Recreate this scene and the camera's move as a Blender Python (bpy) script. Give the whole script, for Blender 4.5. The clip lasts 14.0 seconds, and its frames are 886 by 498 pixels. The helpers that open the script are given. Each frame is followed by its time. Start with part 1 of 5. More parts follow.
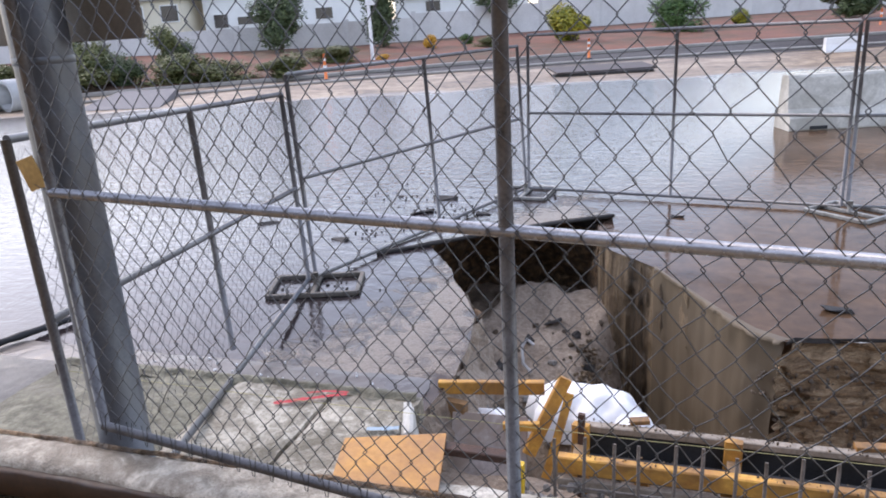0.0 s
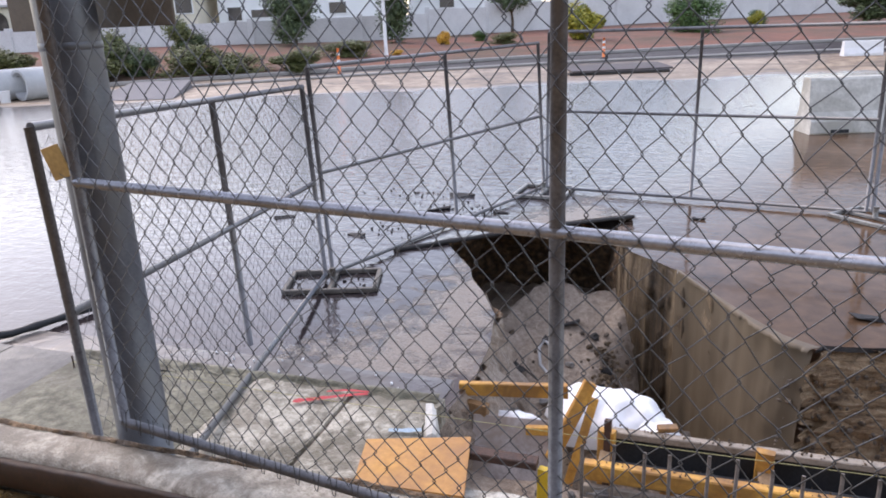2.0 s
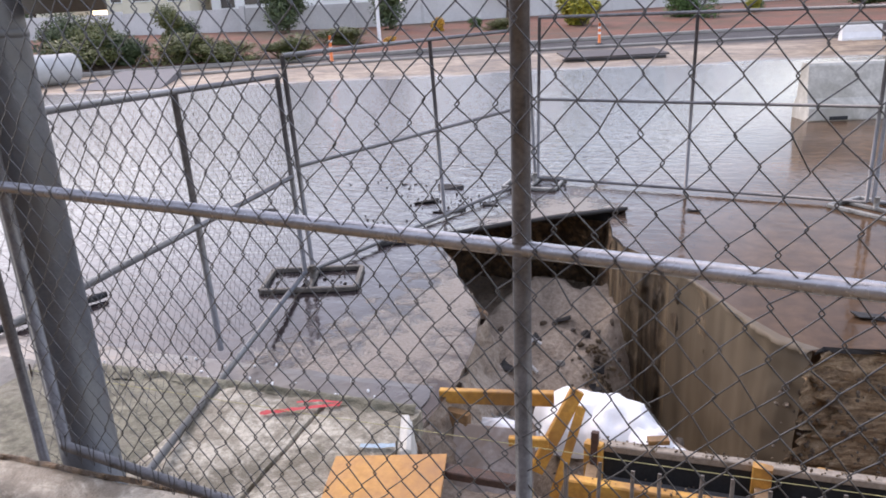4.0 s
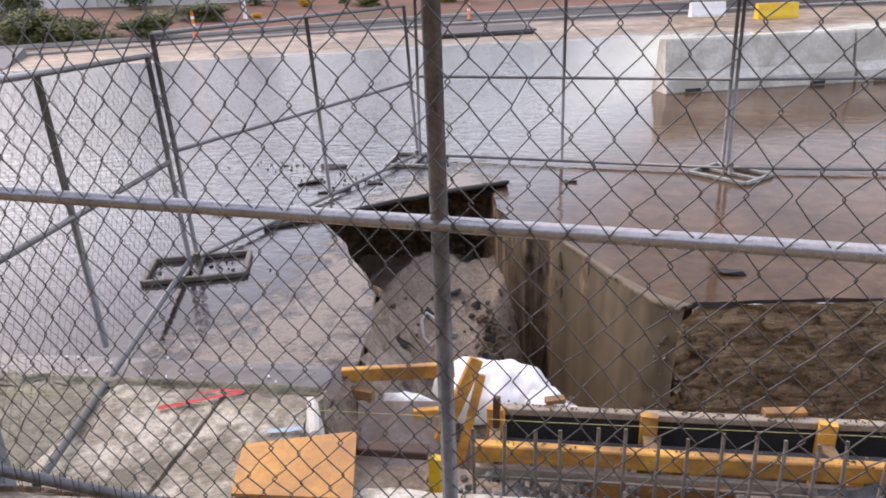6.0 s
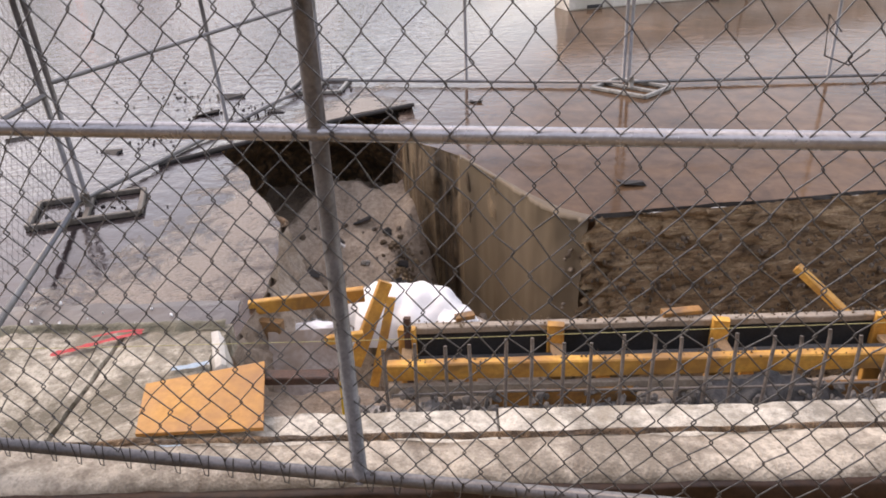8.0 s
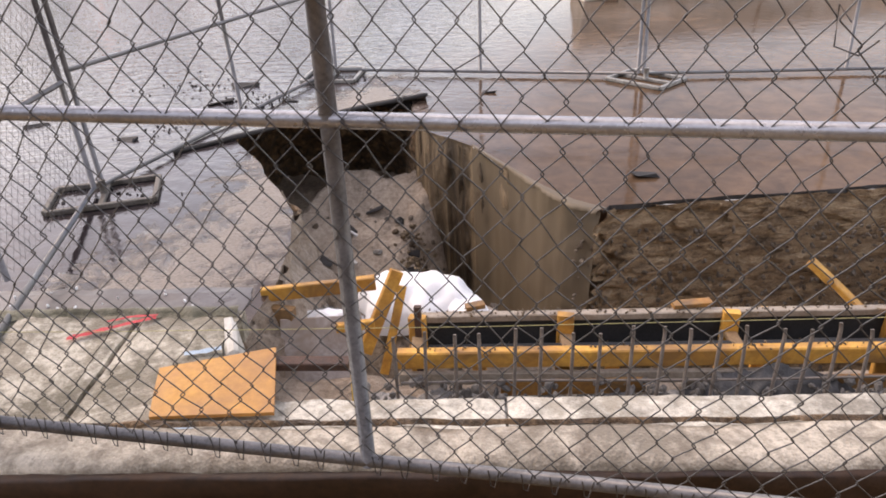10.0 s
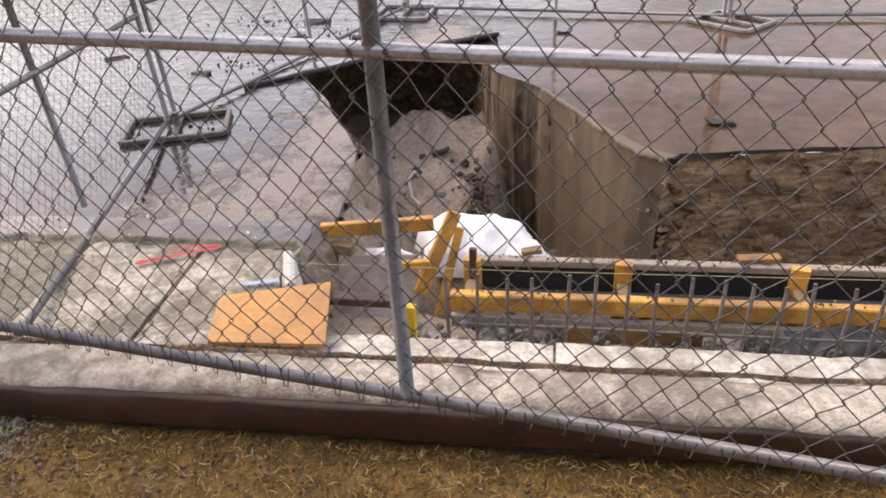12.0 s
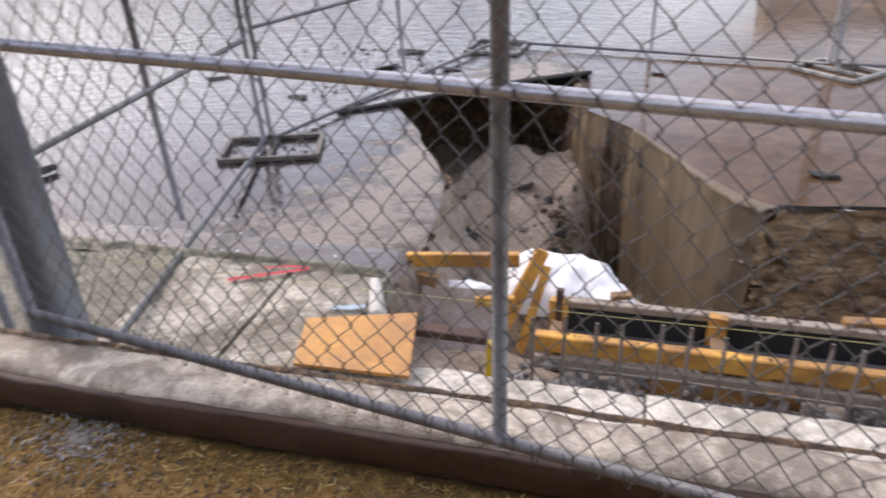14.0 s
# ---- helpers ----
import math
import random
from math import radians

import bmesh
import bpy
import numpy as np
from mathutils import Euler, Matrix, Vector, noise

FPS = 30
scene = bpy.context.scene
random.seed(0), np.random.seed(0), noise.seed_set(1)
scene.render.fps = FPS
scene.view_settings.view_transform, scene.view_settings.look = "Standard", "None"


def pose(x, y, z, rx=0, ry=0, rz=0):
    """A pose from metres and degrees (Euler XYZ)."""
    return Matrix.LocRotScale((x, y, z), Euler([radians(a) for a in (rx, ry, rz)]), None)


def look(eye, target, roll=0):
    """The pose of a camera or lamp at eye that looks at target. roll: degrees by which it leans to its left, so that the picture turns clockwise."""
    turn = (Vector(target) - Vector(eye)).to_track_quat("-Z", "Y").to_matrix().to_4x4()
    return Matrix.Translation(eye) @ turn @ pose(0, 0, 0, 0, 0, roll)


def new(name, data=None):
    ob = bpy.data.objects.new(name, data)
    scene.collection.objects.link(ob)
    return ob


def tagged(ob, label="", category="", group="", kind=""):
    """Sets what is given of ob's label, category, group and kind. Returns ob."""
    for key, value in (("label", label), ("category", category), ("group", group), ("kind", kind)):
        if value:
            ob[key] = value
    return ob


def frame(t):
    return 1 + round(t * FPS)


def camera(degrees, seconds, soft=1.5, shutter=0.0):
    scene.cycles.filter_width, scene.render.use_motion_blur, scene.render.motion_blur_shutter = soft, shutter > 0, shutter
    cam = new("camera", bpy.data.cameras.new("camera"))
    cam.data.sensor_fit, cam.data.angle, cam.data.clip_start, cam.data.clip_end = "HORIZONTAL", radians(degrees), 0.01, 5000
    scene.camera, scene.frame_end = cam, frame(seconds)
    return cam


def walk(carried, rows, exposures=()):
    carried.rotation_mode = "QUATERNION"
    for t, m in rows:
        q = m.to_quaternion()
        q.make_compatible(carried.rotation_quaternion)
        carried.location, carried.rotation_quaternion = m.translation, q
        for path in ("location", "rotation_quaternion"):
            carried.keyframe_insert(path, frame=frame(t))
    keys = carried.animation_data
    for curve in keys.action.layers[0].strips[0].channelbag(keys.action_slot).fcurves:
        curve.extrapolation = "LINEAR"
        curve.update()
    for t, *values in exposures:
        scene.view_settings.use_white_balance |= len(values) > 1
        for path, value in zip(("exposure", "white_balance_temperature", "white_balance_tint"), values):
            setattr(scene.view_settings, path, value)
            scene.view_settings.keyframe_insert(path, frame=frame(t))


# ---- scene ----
cam = camera(63.1, 14.0, soft=1.8, shutter=0.25)
PATH = [
    (0, (0.708, -1.678, 2.163), (-0.186, 0.005, 1.558), -3.4),
    (0.5, (0.712, -1.651, 2.144), (-0.236, -0.008, 1.51), -2.7),
    (1, (0.711, -1.662, 2.142), (-0.235, -0.018, 1.507), -2.7),
    (1.5, (0.65, -1.643, 2.144), (-0.285, 0.012, 1.522), -2.4),
    (2, (0.58, -1.647, 2.149), (-0.332, 0.024, 1.537), -2.4),
    (4.5, (0.54, -1.334, 2.132), (-0.353, 0.33, 1.476), -2.8),
    (5, (0.473, -1.389, 2.149), (-0.282, 0.336, 1.473), -2.5),
    (5.5, (0.463, -1.433, 2.149), (-0.187, 0.329, 1.461), -2.4),
    (6, (0.493, -1.439, 2.148), (-0.098, 0.333, 1.433), -2.2),
    (6.5, (0.521, -1.382, 2.129), (-0.048, 0.381, 1.377), -2),
    (7, (0.53, -1.357, 2.094), (-0.002, 0.399, 1.299), -2.1),
    (7.5, (0.532, -1.376, 2.073), (0.079, 0.374, 1.217), -2.4),
    (8, (0.548, -1.392, 2.082), (0.191, 0.358, 1.181), -2.7),
    (10.5, (0.564, -1.408, 2.082), (0.144, 0.31, 1.146), -2.43),
    (11, (0.581, -1.398, 2.065), (0.112, 0.279, 1.083), -2.17),
    (11.5, (0.619, -1.385, 2.05), (0.083, 0.239, 1.014), -2.49),
    (12, (0.619, -1.376, 2.053), (0.055, 0.233, 1.007), -3.45),
    (12.5, (0.63, -1.346, 2.062), (0.183, 0.326, 1.061), -4.04),
    (13, (0.671, -1.394, 2.091), (0.408, 0.333, 1.12), -4.03),
    (13.5, (0.601, -1.393, 2.082), (0.265, 0.32, 1.105), -3.08),
    (14, (0.515, -1.371, 2.063), (-0.238, 0.21, 1.097), -2.46),
]
EXPOSURES = [(0.0, 0.08, 7300, 19), (2.0, 0.05, 7500, 20), (5.0, 0.06, 7950, 22), (7.0, 0.1, 8700, 23), (8.0, 0.1, 9100, 23), (12.5, 0.2, 9050, 23), (13.5, 0.2, 9000, 23), (14.0, 0.14, 8150, 21)]
walk(cam, [(t, look(eye, target, roll)) for t, eye, target, roll in PATH], EXPOSURES)

# ---- light ----
world = bpy.data.worlds.new("sky")
scene.world = world
world.use_nodes = True
wn = world.node_tree.nodes
wl = world.node_tree.links
SUN_EL, SUN_AZ = radians(43), radians(-69)
sky = wn.new("ShaderNodeTexSky")
sky.sky_type = "NISHITA"
sky.sun_disc = False
sky.sun_elevation, sky.sun_rotation = SUN_EL, SUN_AZ
sky.air_density, sky.dust_density, sky.ozone_density = 1.0, 1.2, 2.2
overcast = wn.new("ShaderNodeMix")
overcast.data_type = "RGBA"
overcast.inputs[0].default_value = 0.2
overcast.inputs[7].default_value = (6.6, 7.6, 9.4, 1)
wl.new(sky.outputs[0], overcast.inputs[6])
wl.new(overcast.outputs[2], wn["Background"].inputs[0])
wn["Background"].inputs[1].default_value = 0.38

sun = new("sun", bpy.data.lights.new("sun", "SUN"))
sun.data.energy, sun.data.angle, sun.data.color = 1.15, radians(30), (0.94, 0.97, 1.0)
sun.matrix_world = look((0, 0, 0), (-math.sin(SUN_AZ) * math.cos(SUN_EL), -math.cos(SUN_AZ) * math.cos(SUN_EL), -math.sin(SUN_EL)))
sun.location = (0, 0, 30)


# ---- materials ----
class Nodes:
    """A short hand for building one node material."""

    def __init__(self, name):
        self.m = bpy.data.materials.new(name)
        self.m.use_nodes = True
        self.t = self.m.node_tree
        self.b = self.t.nodes["Principled BSDF"]

    def put(self, socket, value):
        if hasattr(value, "is_output"):
            self.t.links.new(value, socket)
        else:
            socket.default_value = value

    def pos(self, scale=(1, 1, 1), offset=(0, 0, 0), turn=0.0):
        g = self.t.nodes.new("ShaderNodeNewGeometry")
        mp = self.t.nodes.new("ShaderNodeMapping")
        self.t.links.new(g.outputs["Position"], mp.inputs[0])
        mp.inputs["Scale"].default_value = scale
        mp.inputs["Location"].default_value = offset
        mp.inputs["Rotation"].default_value = (0, 0, turn)
        return mp.outputs[0]

    def obj(self, scale=(1, 1, 1)):
        g = self.t.nodes.new("ShaderNodeTexCoord")
        mp = self.t.nodes.new("ShaderNodeMapping")
        self.t.links.new(g.outputs["Object"], mp.inputs[0])
        mp.inputs["Scale"].default_value = scale
        return mp.outputs[0]

    def noise(self, vec, scale, detail=4, rough=0.6, distort=0.0):
        n = self.t.nodes.new("ShaderNodeTexNoise")
        self.put(n.inputs["Vector"], vec)
        n.inputs["Scale"].default_value, n.inputs["Detail"].default_value = scale, detail
        n.inputs["Roughness"].default_value, n.inputs["Distortion"].default_value = rough, distort
        return n.outputs[0]

    def voronoi(self, vec, scale, feature="F1"):
        n = self.t.nodes.new("ShaderNodeTexVoronoi")
        n.feature = feature
        self.put(n.inputs["Vector"], vec)
        n.inputs["Scale"].default_value = scale
        return n.outputs[0]

    def ramp(self, fac, stops):
        r = self.t.nodes.new("ShaderNodeValToRGB")
        self.put(r.inputs[0], fac)
        e = r.color_ramp.elements
        while len(e) < len(stops):
            e.new(0.5)
        for k, (p, c) in enumerate(stops):
            e[k].position = p
            e[k].color = (*c, 1) if isinstance(c, tuple) else (c, c, c, 1)
        return r.outputs[0]

    def mix(self, fac, a, b, kind="MIX"):
        n = self.t.nodes.new("ShaderNodeMix")
        n.data_type, n.blend_type = "RGBA", kind
        self.put(n.inputs[0], fac)
        self.put(n.inputs[6], (*a, 1) if isinstance(a, tuple) else a)
        self.put(n.inputs[7], (*b, 1) if isinstance(b, tuple) else b)
        return n.outputs[2]

    def math(self, op, a, b=0.0, c=0.0):
        n = self.t.nodes.new("ShaderNodeMath")
        n.operation = op
        for s, v in zip(n.inputs, (a, b, c)):
            self.put(s, v)
        return n.outputs[0]

    def bump(self, height, strength=0.3, distance=0.01, under=None):
        n = self.t.nodes.new("ShaderNodeBump")
        n.inputs["Strength"].default_value, n.inputs["Distance"].default_value = strength, distance
        self.put(n.inputs["Height"], height)
        if under is not None:
            self.t.links.new(under, n.inputs["Normal"])
        return n.outputs[0]

    def done(self, color=None, rough=None, metal=None, normal=None):
        for key, value in (("Base Color", color), ("Roughness", rough), ("Metallic", metal), ("Normal", normal)):
            if value is not None:
                self.put(self.b.inputs[key], (*value, 1) if isinstance(value, tuple) else value)
        return self.m


def worn(name, dark, light, scale=6.0, rough=(0.6, 0.9), bump=0.3, metal=0.0, fine=60.0, dist=0.004, local=False, stain=None):
    """A plain surface with large and fine variation."""
    n = Nodes(name)
    p = n.obj() if local else n.pos()
    big = n.noise(p, scale, 5, 0.65)
    small = n.noise(p, fine, 3, 0.7)
    both = n.math("MULTIPLY_ADD", small, 0.45, n.math("MULTIPLY", big, 0.55))
    col = n.ramp(both, [(0.34, dark), (0.64, light)])
    if stain:
        col = n.mix(n.ramp(n.noise(p, scale * 0.37, 4, 0.7, 0.6), [(0.44, 0.0), (0.62, 0.9)]), col, stain)
    r = n.ramp(big, [(0.3, rough[0]), (0.7, rough[1])])
    return n.done(col, r, metal, n.bump(both, bump, dist))


M = {}
M["galv"] = worn("galvanised_steel", (0.085, 0.083, 0.084), (0.21, 0.204, 0.205), 9, (0.28, 0.45), 0.08, 0.4, 90, 0.001)
# same galvanised steel, lightened to stand for sky light on one rail
M["lit_galv"] = worn("galvanised_steel_lit", (0.26, 0.26, 0.27), (0.46, 0.46, 0.475), 7, (0.2, 0.34), 0.08, 0.6, 90, 0.001)
M["wire"] = worn("dull_wire", (0.0525, 0.0525, 0.0544), (0.152, 0.152, 0.153), 7, (0.3, 0.5), 0.05, 0.6, 120, 0.0005)
M["pole"] = worn("grey_pole_steel", (0.0891, 0.0964, 0.108), (0.16, 0.17, 0.186), 5, (0.35, 0.5), 0.1, 0.5, 70, 0.001, False, (0.125, 0.122, 0.119))
M["rebar"] = worn("grey_rusty_bar", (0.115, 0.094, 0.08), (0.26, 0.225, 0.20), 14, (0.5, 0.8), 0.3, 0.3, 90, 0.001)
M["rust"] = worn("rusty_steel", (0.035, 0.022, 0.018), (0.13, 0.07, 0.05), 14, (0.55, 0.85), 0.4, 0.3, 90, 0.002)
M["dark_foot"] = worn("rusty_muddy_frame", (0.045, 0.038, 0.032), (0.20, 0.18, 0.155), 9, (0.5, 0.8), 0.3, 0.2, 60, 0.002)
M["foot"] = worn("muddy_steel_frame", (0.10, 0.095, 0.085), (0.42, 0.41, 0.38), 7, (0.4, 0.7), 0.2, 0.25, 60, 0.002)
M["timber"] = worn("yellow_form_timber", (0.47, 0.19, 0.03), (0.78, 0.42, 0.085), 5, (0.45, 0.7), 0.25, 0.0, 45, 0.002, False, (0.255, 0.127, 0.0413))
M["grey_timber"] = worn("mud_grey_timber", (0.20, 0.16, 0.12), (0.42, 0.35, 0.28), 6, (0.5, 0.8), 0.3, 0.0, 55, 0.002)
M["form_mud"] = worn("mud_splashed_panel", (0.31, 0.265, 0.24), (0.54, 0.48, 0.45), 5, (0.45, 0.75), 0.3, 0.0, 40, 0.002, False, (0.30, 0.23, 0.18))
M["brown_timber"] = worn("muddy_brown_timber", (0.13, 0.068, 0.028), (0.30, 0.17, 0.075), 6, (0.5, 0.8), 0.3, 0.0, 50, 0.002)
M["wet_timber"] = worn("dark_wet_timber", (0.0215, 0.00959, 0.00471), (0.0625, 0.0291, 0.0144), 5, (0.45, 0.75), 0.5, 0.0, 40, 0.006)
M["old_timber"] = worn("weathered_timber", (0.159, 0.0975, 0.0528), (0.318, 0.21, 0.119), 6, (0.55, 0.8), 0.3, 0.0, 55, 0.002)
M["ochre_timber"] = worn("muddy_ochre_timber", (0.22, 0.09, 0.022), (0.5, 0.24, 0.06), 7, (0.45, 0.7), 0.3, 0.0, 50, 0.003, False, (0.15, 0.09, 0.045))
M["yellow"] = worn("yellow_plastic", (0.62, 0.36, 0.02), (0.80, 0.52, 0.03), 3, (0.4, 0.6), 0.05)
M["orange"] = worn("orange_plastic", (0.75, 0.16, 0.04), (0.85, 0.24, 0.07), 3, (0.4, 0.6), 0.05)
M["white_plastic"] = worn("white_plastic", (0.68, 0.68, 0.68), (0.82, 0.82, 0.82), 4, (0.4, 0.6), 0.1)
M["sheet"] = worn("white_sheeting", (0.78, 0.78, 0.78), (0.88, 0.88, 0.87), 8, (0.35, 0.55), 0.15, 0.0, 30, 0.004)
M["tag"] = worn("ochre_tag_board", (0.35, 0.20, 0.06), (0.58, 0.36, 0.12), 12, (0.6, 0.8), 0.1)
M["sign"] = worn("brown_sign_back", (0.085, 0.062, 0.04), (0.14, 0.105, 0.07), 3, (0.5, 0.7), 0.05)
M["mesh_black"] = worn("black_plastic_pipe", (0.008, 0.009, 0.010), (0.03, 0.031, 0.033), 9, (0.6, 0.8), 0.3)
M["wet_concrete"] = worn("fresh_grey_concrete", (0.17, 0.165, 0.158), (0.38, 0.368, 0.35), 11, (0.5, 0.85), 0.8, 0.0, 50, 0.012)
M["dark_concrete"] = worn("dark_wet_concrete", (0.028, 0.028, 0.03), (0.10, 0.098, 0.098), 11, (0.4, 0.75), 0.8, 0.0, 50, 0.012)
M["bed_lumps"] = worn("grey_concrete_lumps", (0.075, 0.07, 0.065), (0.22, 0.205, 0.19), 9, (0.4, 0.8), 0.8, 0.0, 50, 0.012)
M["barrier"] = worn("pale_barrier_concrete", (0.40, 0.385, 0.345), (0.68, 0.655, 0.59), 2.6, (0.7, 0.9), 0.5, 0.0, 22, 0.012, False, (0.36, 0.34, 0.29))
M["pipe"] = worn("concrete_pipe", (0.38, 0.38, 0.38), (0.52, 0.52, 0.51), 2.5, (0.7, 0.9), 0.2)
M["garden_wall"] = worn("white_garden_wall", (0.47, 0.465, 0.46), (0.64, 0.635, 0.625), 0.6, (0.8, 0.95), 0.1, 0.0, 12, 0.004)
M["stucco_beige"] = worn("beige_stucco", (0.62, 0.56, 0.43), (0.72, 0.66, 0.53), 0.7, (0.85, 0.95), 0.1)
M["stucco_white"] = worn("white_stucco", (0.72, 0.72, 0.70), (0.82, 0.82, 0.80), 0.7, (0.85, 0.95), 0.1)
M["roof"] = worn("grey_tile_roof", (0.26, 0.25, 0.25), (0.42, 0.40, 0.39), 2, (0.7, 0.9), 0.3)
M["dark_glass"] = worn("dark_window", (0.03, 0.028, 0.028), (0.07, 0.06, 0.06), 1, (0.1, 0.2), 0.0)
M["bark"] = worn("bark", (0.05, 0.035, 0.025), (0.14, 0.10, 0.07), 20, (0.8, 0.95), 0.6)
M["kerb"] = worn("far_kerb_concrete", (0.21, 0.195, 0.178), (0.36, 0.335, 0.305), 1.2, (0.75, 0.9), 0.2)
M["mulch"] = worn("red_mulch_slope", (0.115, 0.043, 0.026), (0.235, 0.095, 0.058), 0.5, (0.85, 1.0), 0.8, 0.0, 6, 0.05, False, (0.0904, 0.0583, 0.0333))
M["red_paint"] = worn("red_marking_paint", (0.42, 0.0315, 0.036), (0.6, 0.056, 0.064), 30, (0.6, 0.8), 0.1)
M["blue_paint"] = worn("pale_blue_marking_paint", (0.25, 0.36, 0.45), (0.40, 0.50, 0.56), 30, (0.6, 0.8), 0.1)
M["string"] = worn("yellow_mason_string", (0.40, 0.36, 0.16), (0.55, 0.50, 0.24), 30, (0.6, 0.8), 0.0)
M["bar_grey"] = worn("grey_marking", (0.16, 0.16, 0.16), (0.24, 0.24, 0.24), 30, (0.6, 0.8), 0.0)


def leaf_material(name, dark, light):
    n = Nodes(name)
    g = n.t.nodes.new("ShaderNodeNewGeometry")
    col = n.ramp(g.outputs["Random Per Island"], [(0.0, dark), (1.0, light)])
    col = n.mix(n.ramp(n.noise(n.pos(), 1.3, 3), [(0.35, 0.0), (0.7, 0.5)]), col, dark)
    n.b.inputs["Subsurface Weight"].default_value = 0.0
    return n.done(col, 0.6)


M["leaf_dark"] = leaf_material("dark_leaves", (0.036, 0.06, 0.0263), (0.115, 0.158, 0.0598))
M["leaf_olive"] = leaf_material("olive_leaves", (0.055, 0.072, 0.022), (0.19, 0.195, 0.06))
M["leaf_green"] = leaf_material("green_leaves", (0.03, 0.075, 0.02), (0.11, 0.20, 0.045))
M["leaf_yellow"] = leaf_material("yellow_flowering_leaves", (0.12, 0.15, 0.02), (0.50, 0.40, 0.03))
M["leaf_orange"] = leaf_material("orange_flowers", (0.45, 0.20, 0.02), (0.75, 0.45, 0.05))


def straw_material():
    n = Nodes("straw")
    g = n.t.nodes.new("ShaderNodeNewGeometry")
    col = n.ramp(g.outputs["Random Per Island"], [(0.0, (0.07, 0.036, 0.01)), (0.5, (0.26, 0.14, 0.03)), (0.85, (0.48, 0.29, 0.07)), (1.0, (0.66, 0.5, 0.24))])
    return n.done(col, 0.6)


M["straw"] = straw_material()
M["ply"] = worn("wet_plywood", (0.378, 0.154, 0.0281), (0.588, 0.287, 0.0654), 5, (0.4, 0.65), 0.1, 0.0, 28, 0.002, False, (0.315, 0.139, 0.0421))
M["litter"] = worn("damp_mulch_soil", (0.07, 0.036, 0.012), (0.36, 0.21, 0.066), 9, (0.7, 0.95), 1.0, 0.0, 70, 0.02)


def soil_material(name, dark, mid, light, streak=0.0, clods=False):
    """Wet earth. streak: how far it runs in vertical runnels. clods: lumps, with shade painted in their hollows."""
    n = Nodes(name)
    p = n.pos()
    big = n.noise(p, 2.2, 6, 0.65, 0.4)
    fine = n.noise(p, 26, 5, 0.7)
    col = n.ramp(n.math("MULTIPLY_ADD", fine, 0.5, n.math("MULTIPLY", big, 0.5)), [(0.36, dark), (0.5, mid), (0.66, light)])
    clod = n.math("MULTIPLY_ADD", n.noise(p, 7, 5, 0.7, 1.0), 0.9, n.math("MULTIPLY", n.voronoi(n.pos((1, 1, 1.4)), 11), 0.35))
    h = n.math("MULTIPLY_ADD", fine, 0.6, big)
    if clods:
        # hollows between clods coloured darker, as shade would make them
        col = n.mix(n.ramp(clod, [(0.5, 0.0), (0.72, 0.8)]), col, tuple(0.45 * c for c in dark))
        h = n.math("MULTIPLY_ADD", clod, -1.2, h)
    if streak:
        run = n.noise(n.pos((16, 16, 0.7)), 1.0, 6, 0.7, 0.5)
        col = n.mix(n.ramp(run, [(0.38, streak), (0.6, 0.0)]), col, dark)
        h = n.math("MULTIPLY_ADD", run, 0.7, h)
    return n.done(col, n.ramp(big, [(0.35, 0.32), (0.65, 0.75)]), 0.0, n.bump(h, 0.9, 0.06))


def falling_mud():
    """Muddy water sheeting down the face."""
    n = Nodes("ochre_mud_face")
    p = n.pos()
    run = n.noise(n.pos((4.2, 4.2, 0.16)), 1.0, 3, 0.5, 0.3)
    big = n.noise(n.pos((1, 1, 0.5)), 2.0, 5, 0.6, 0.4)
    fine = n.noise(p, 24, 5, 0.7)
    col = n.ramp(n.math("MULTIPLY_ADD", run, 0.45, n.math("MULTIPLY", big, 0.55)), [(0.3, (0.10, 0.073, 0.044)), (0.5, (0.132, 0.097, 0.06)), (0.7, (0.165, 0.124, 0.08))])
    return n.done(col, n.ramp(big, [(0.3, 0.5), (0.7, 0.75)]), 0.0, n.bump(n.math("MULTIPLY_ADD", fine, 0.05, n.math("MULTIPLY", run, 0.6)), 0.4, 0.04))


def streaked_material():
    """Bare earth washed into upright bands of dark and ochre."""
    n = Nodes("streaked_earth")
    p = n.pos()
    band = n.noise(n.pos((5.5, 5.5, 0.22)), 1.0, 4, 0.6, 0.35)
    fine = n.noise(n.pos((22, 22, 1.6)), 1.0, 5, 0.7, 0.3)
    grit = n.noise(p, 30, 5, 0.7)
    mixed = n.math("MULTIPLY_ADD", band, 0.6, n.math("MULTIPLY_ADD", fine, 0.28, n.math("MULTIPLY", grit, 0.14)))
    col = n.ramp(mixed, [(0.38, (0.035, 0.023, 0.013)), (0.5, (0.11, 0.074, 0.042)), (0.60, (0.24, 0.17, 0.10)), (0.7, (0.34, 0.26, 0.17))])
    return n.done(col, n.ramp(fine, [(0.35, 0.35), (0.65, 0.8)]), 0.0, n.bump(n.math("MULTIPLY_ADD", grit, 0.35, fine), 0.8, 0.04))


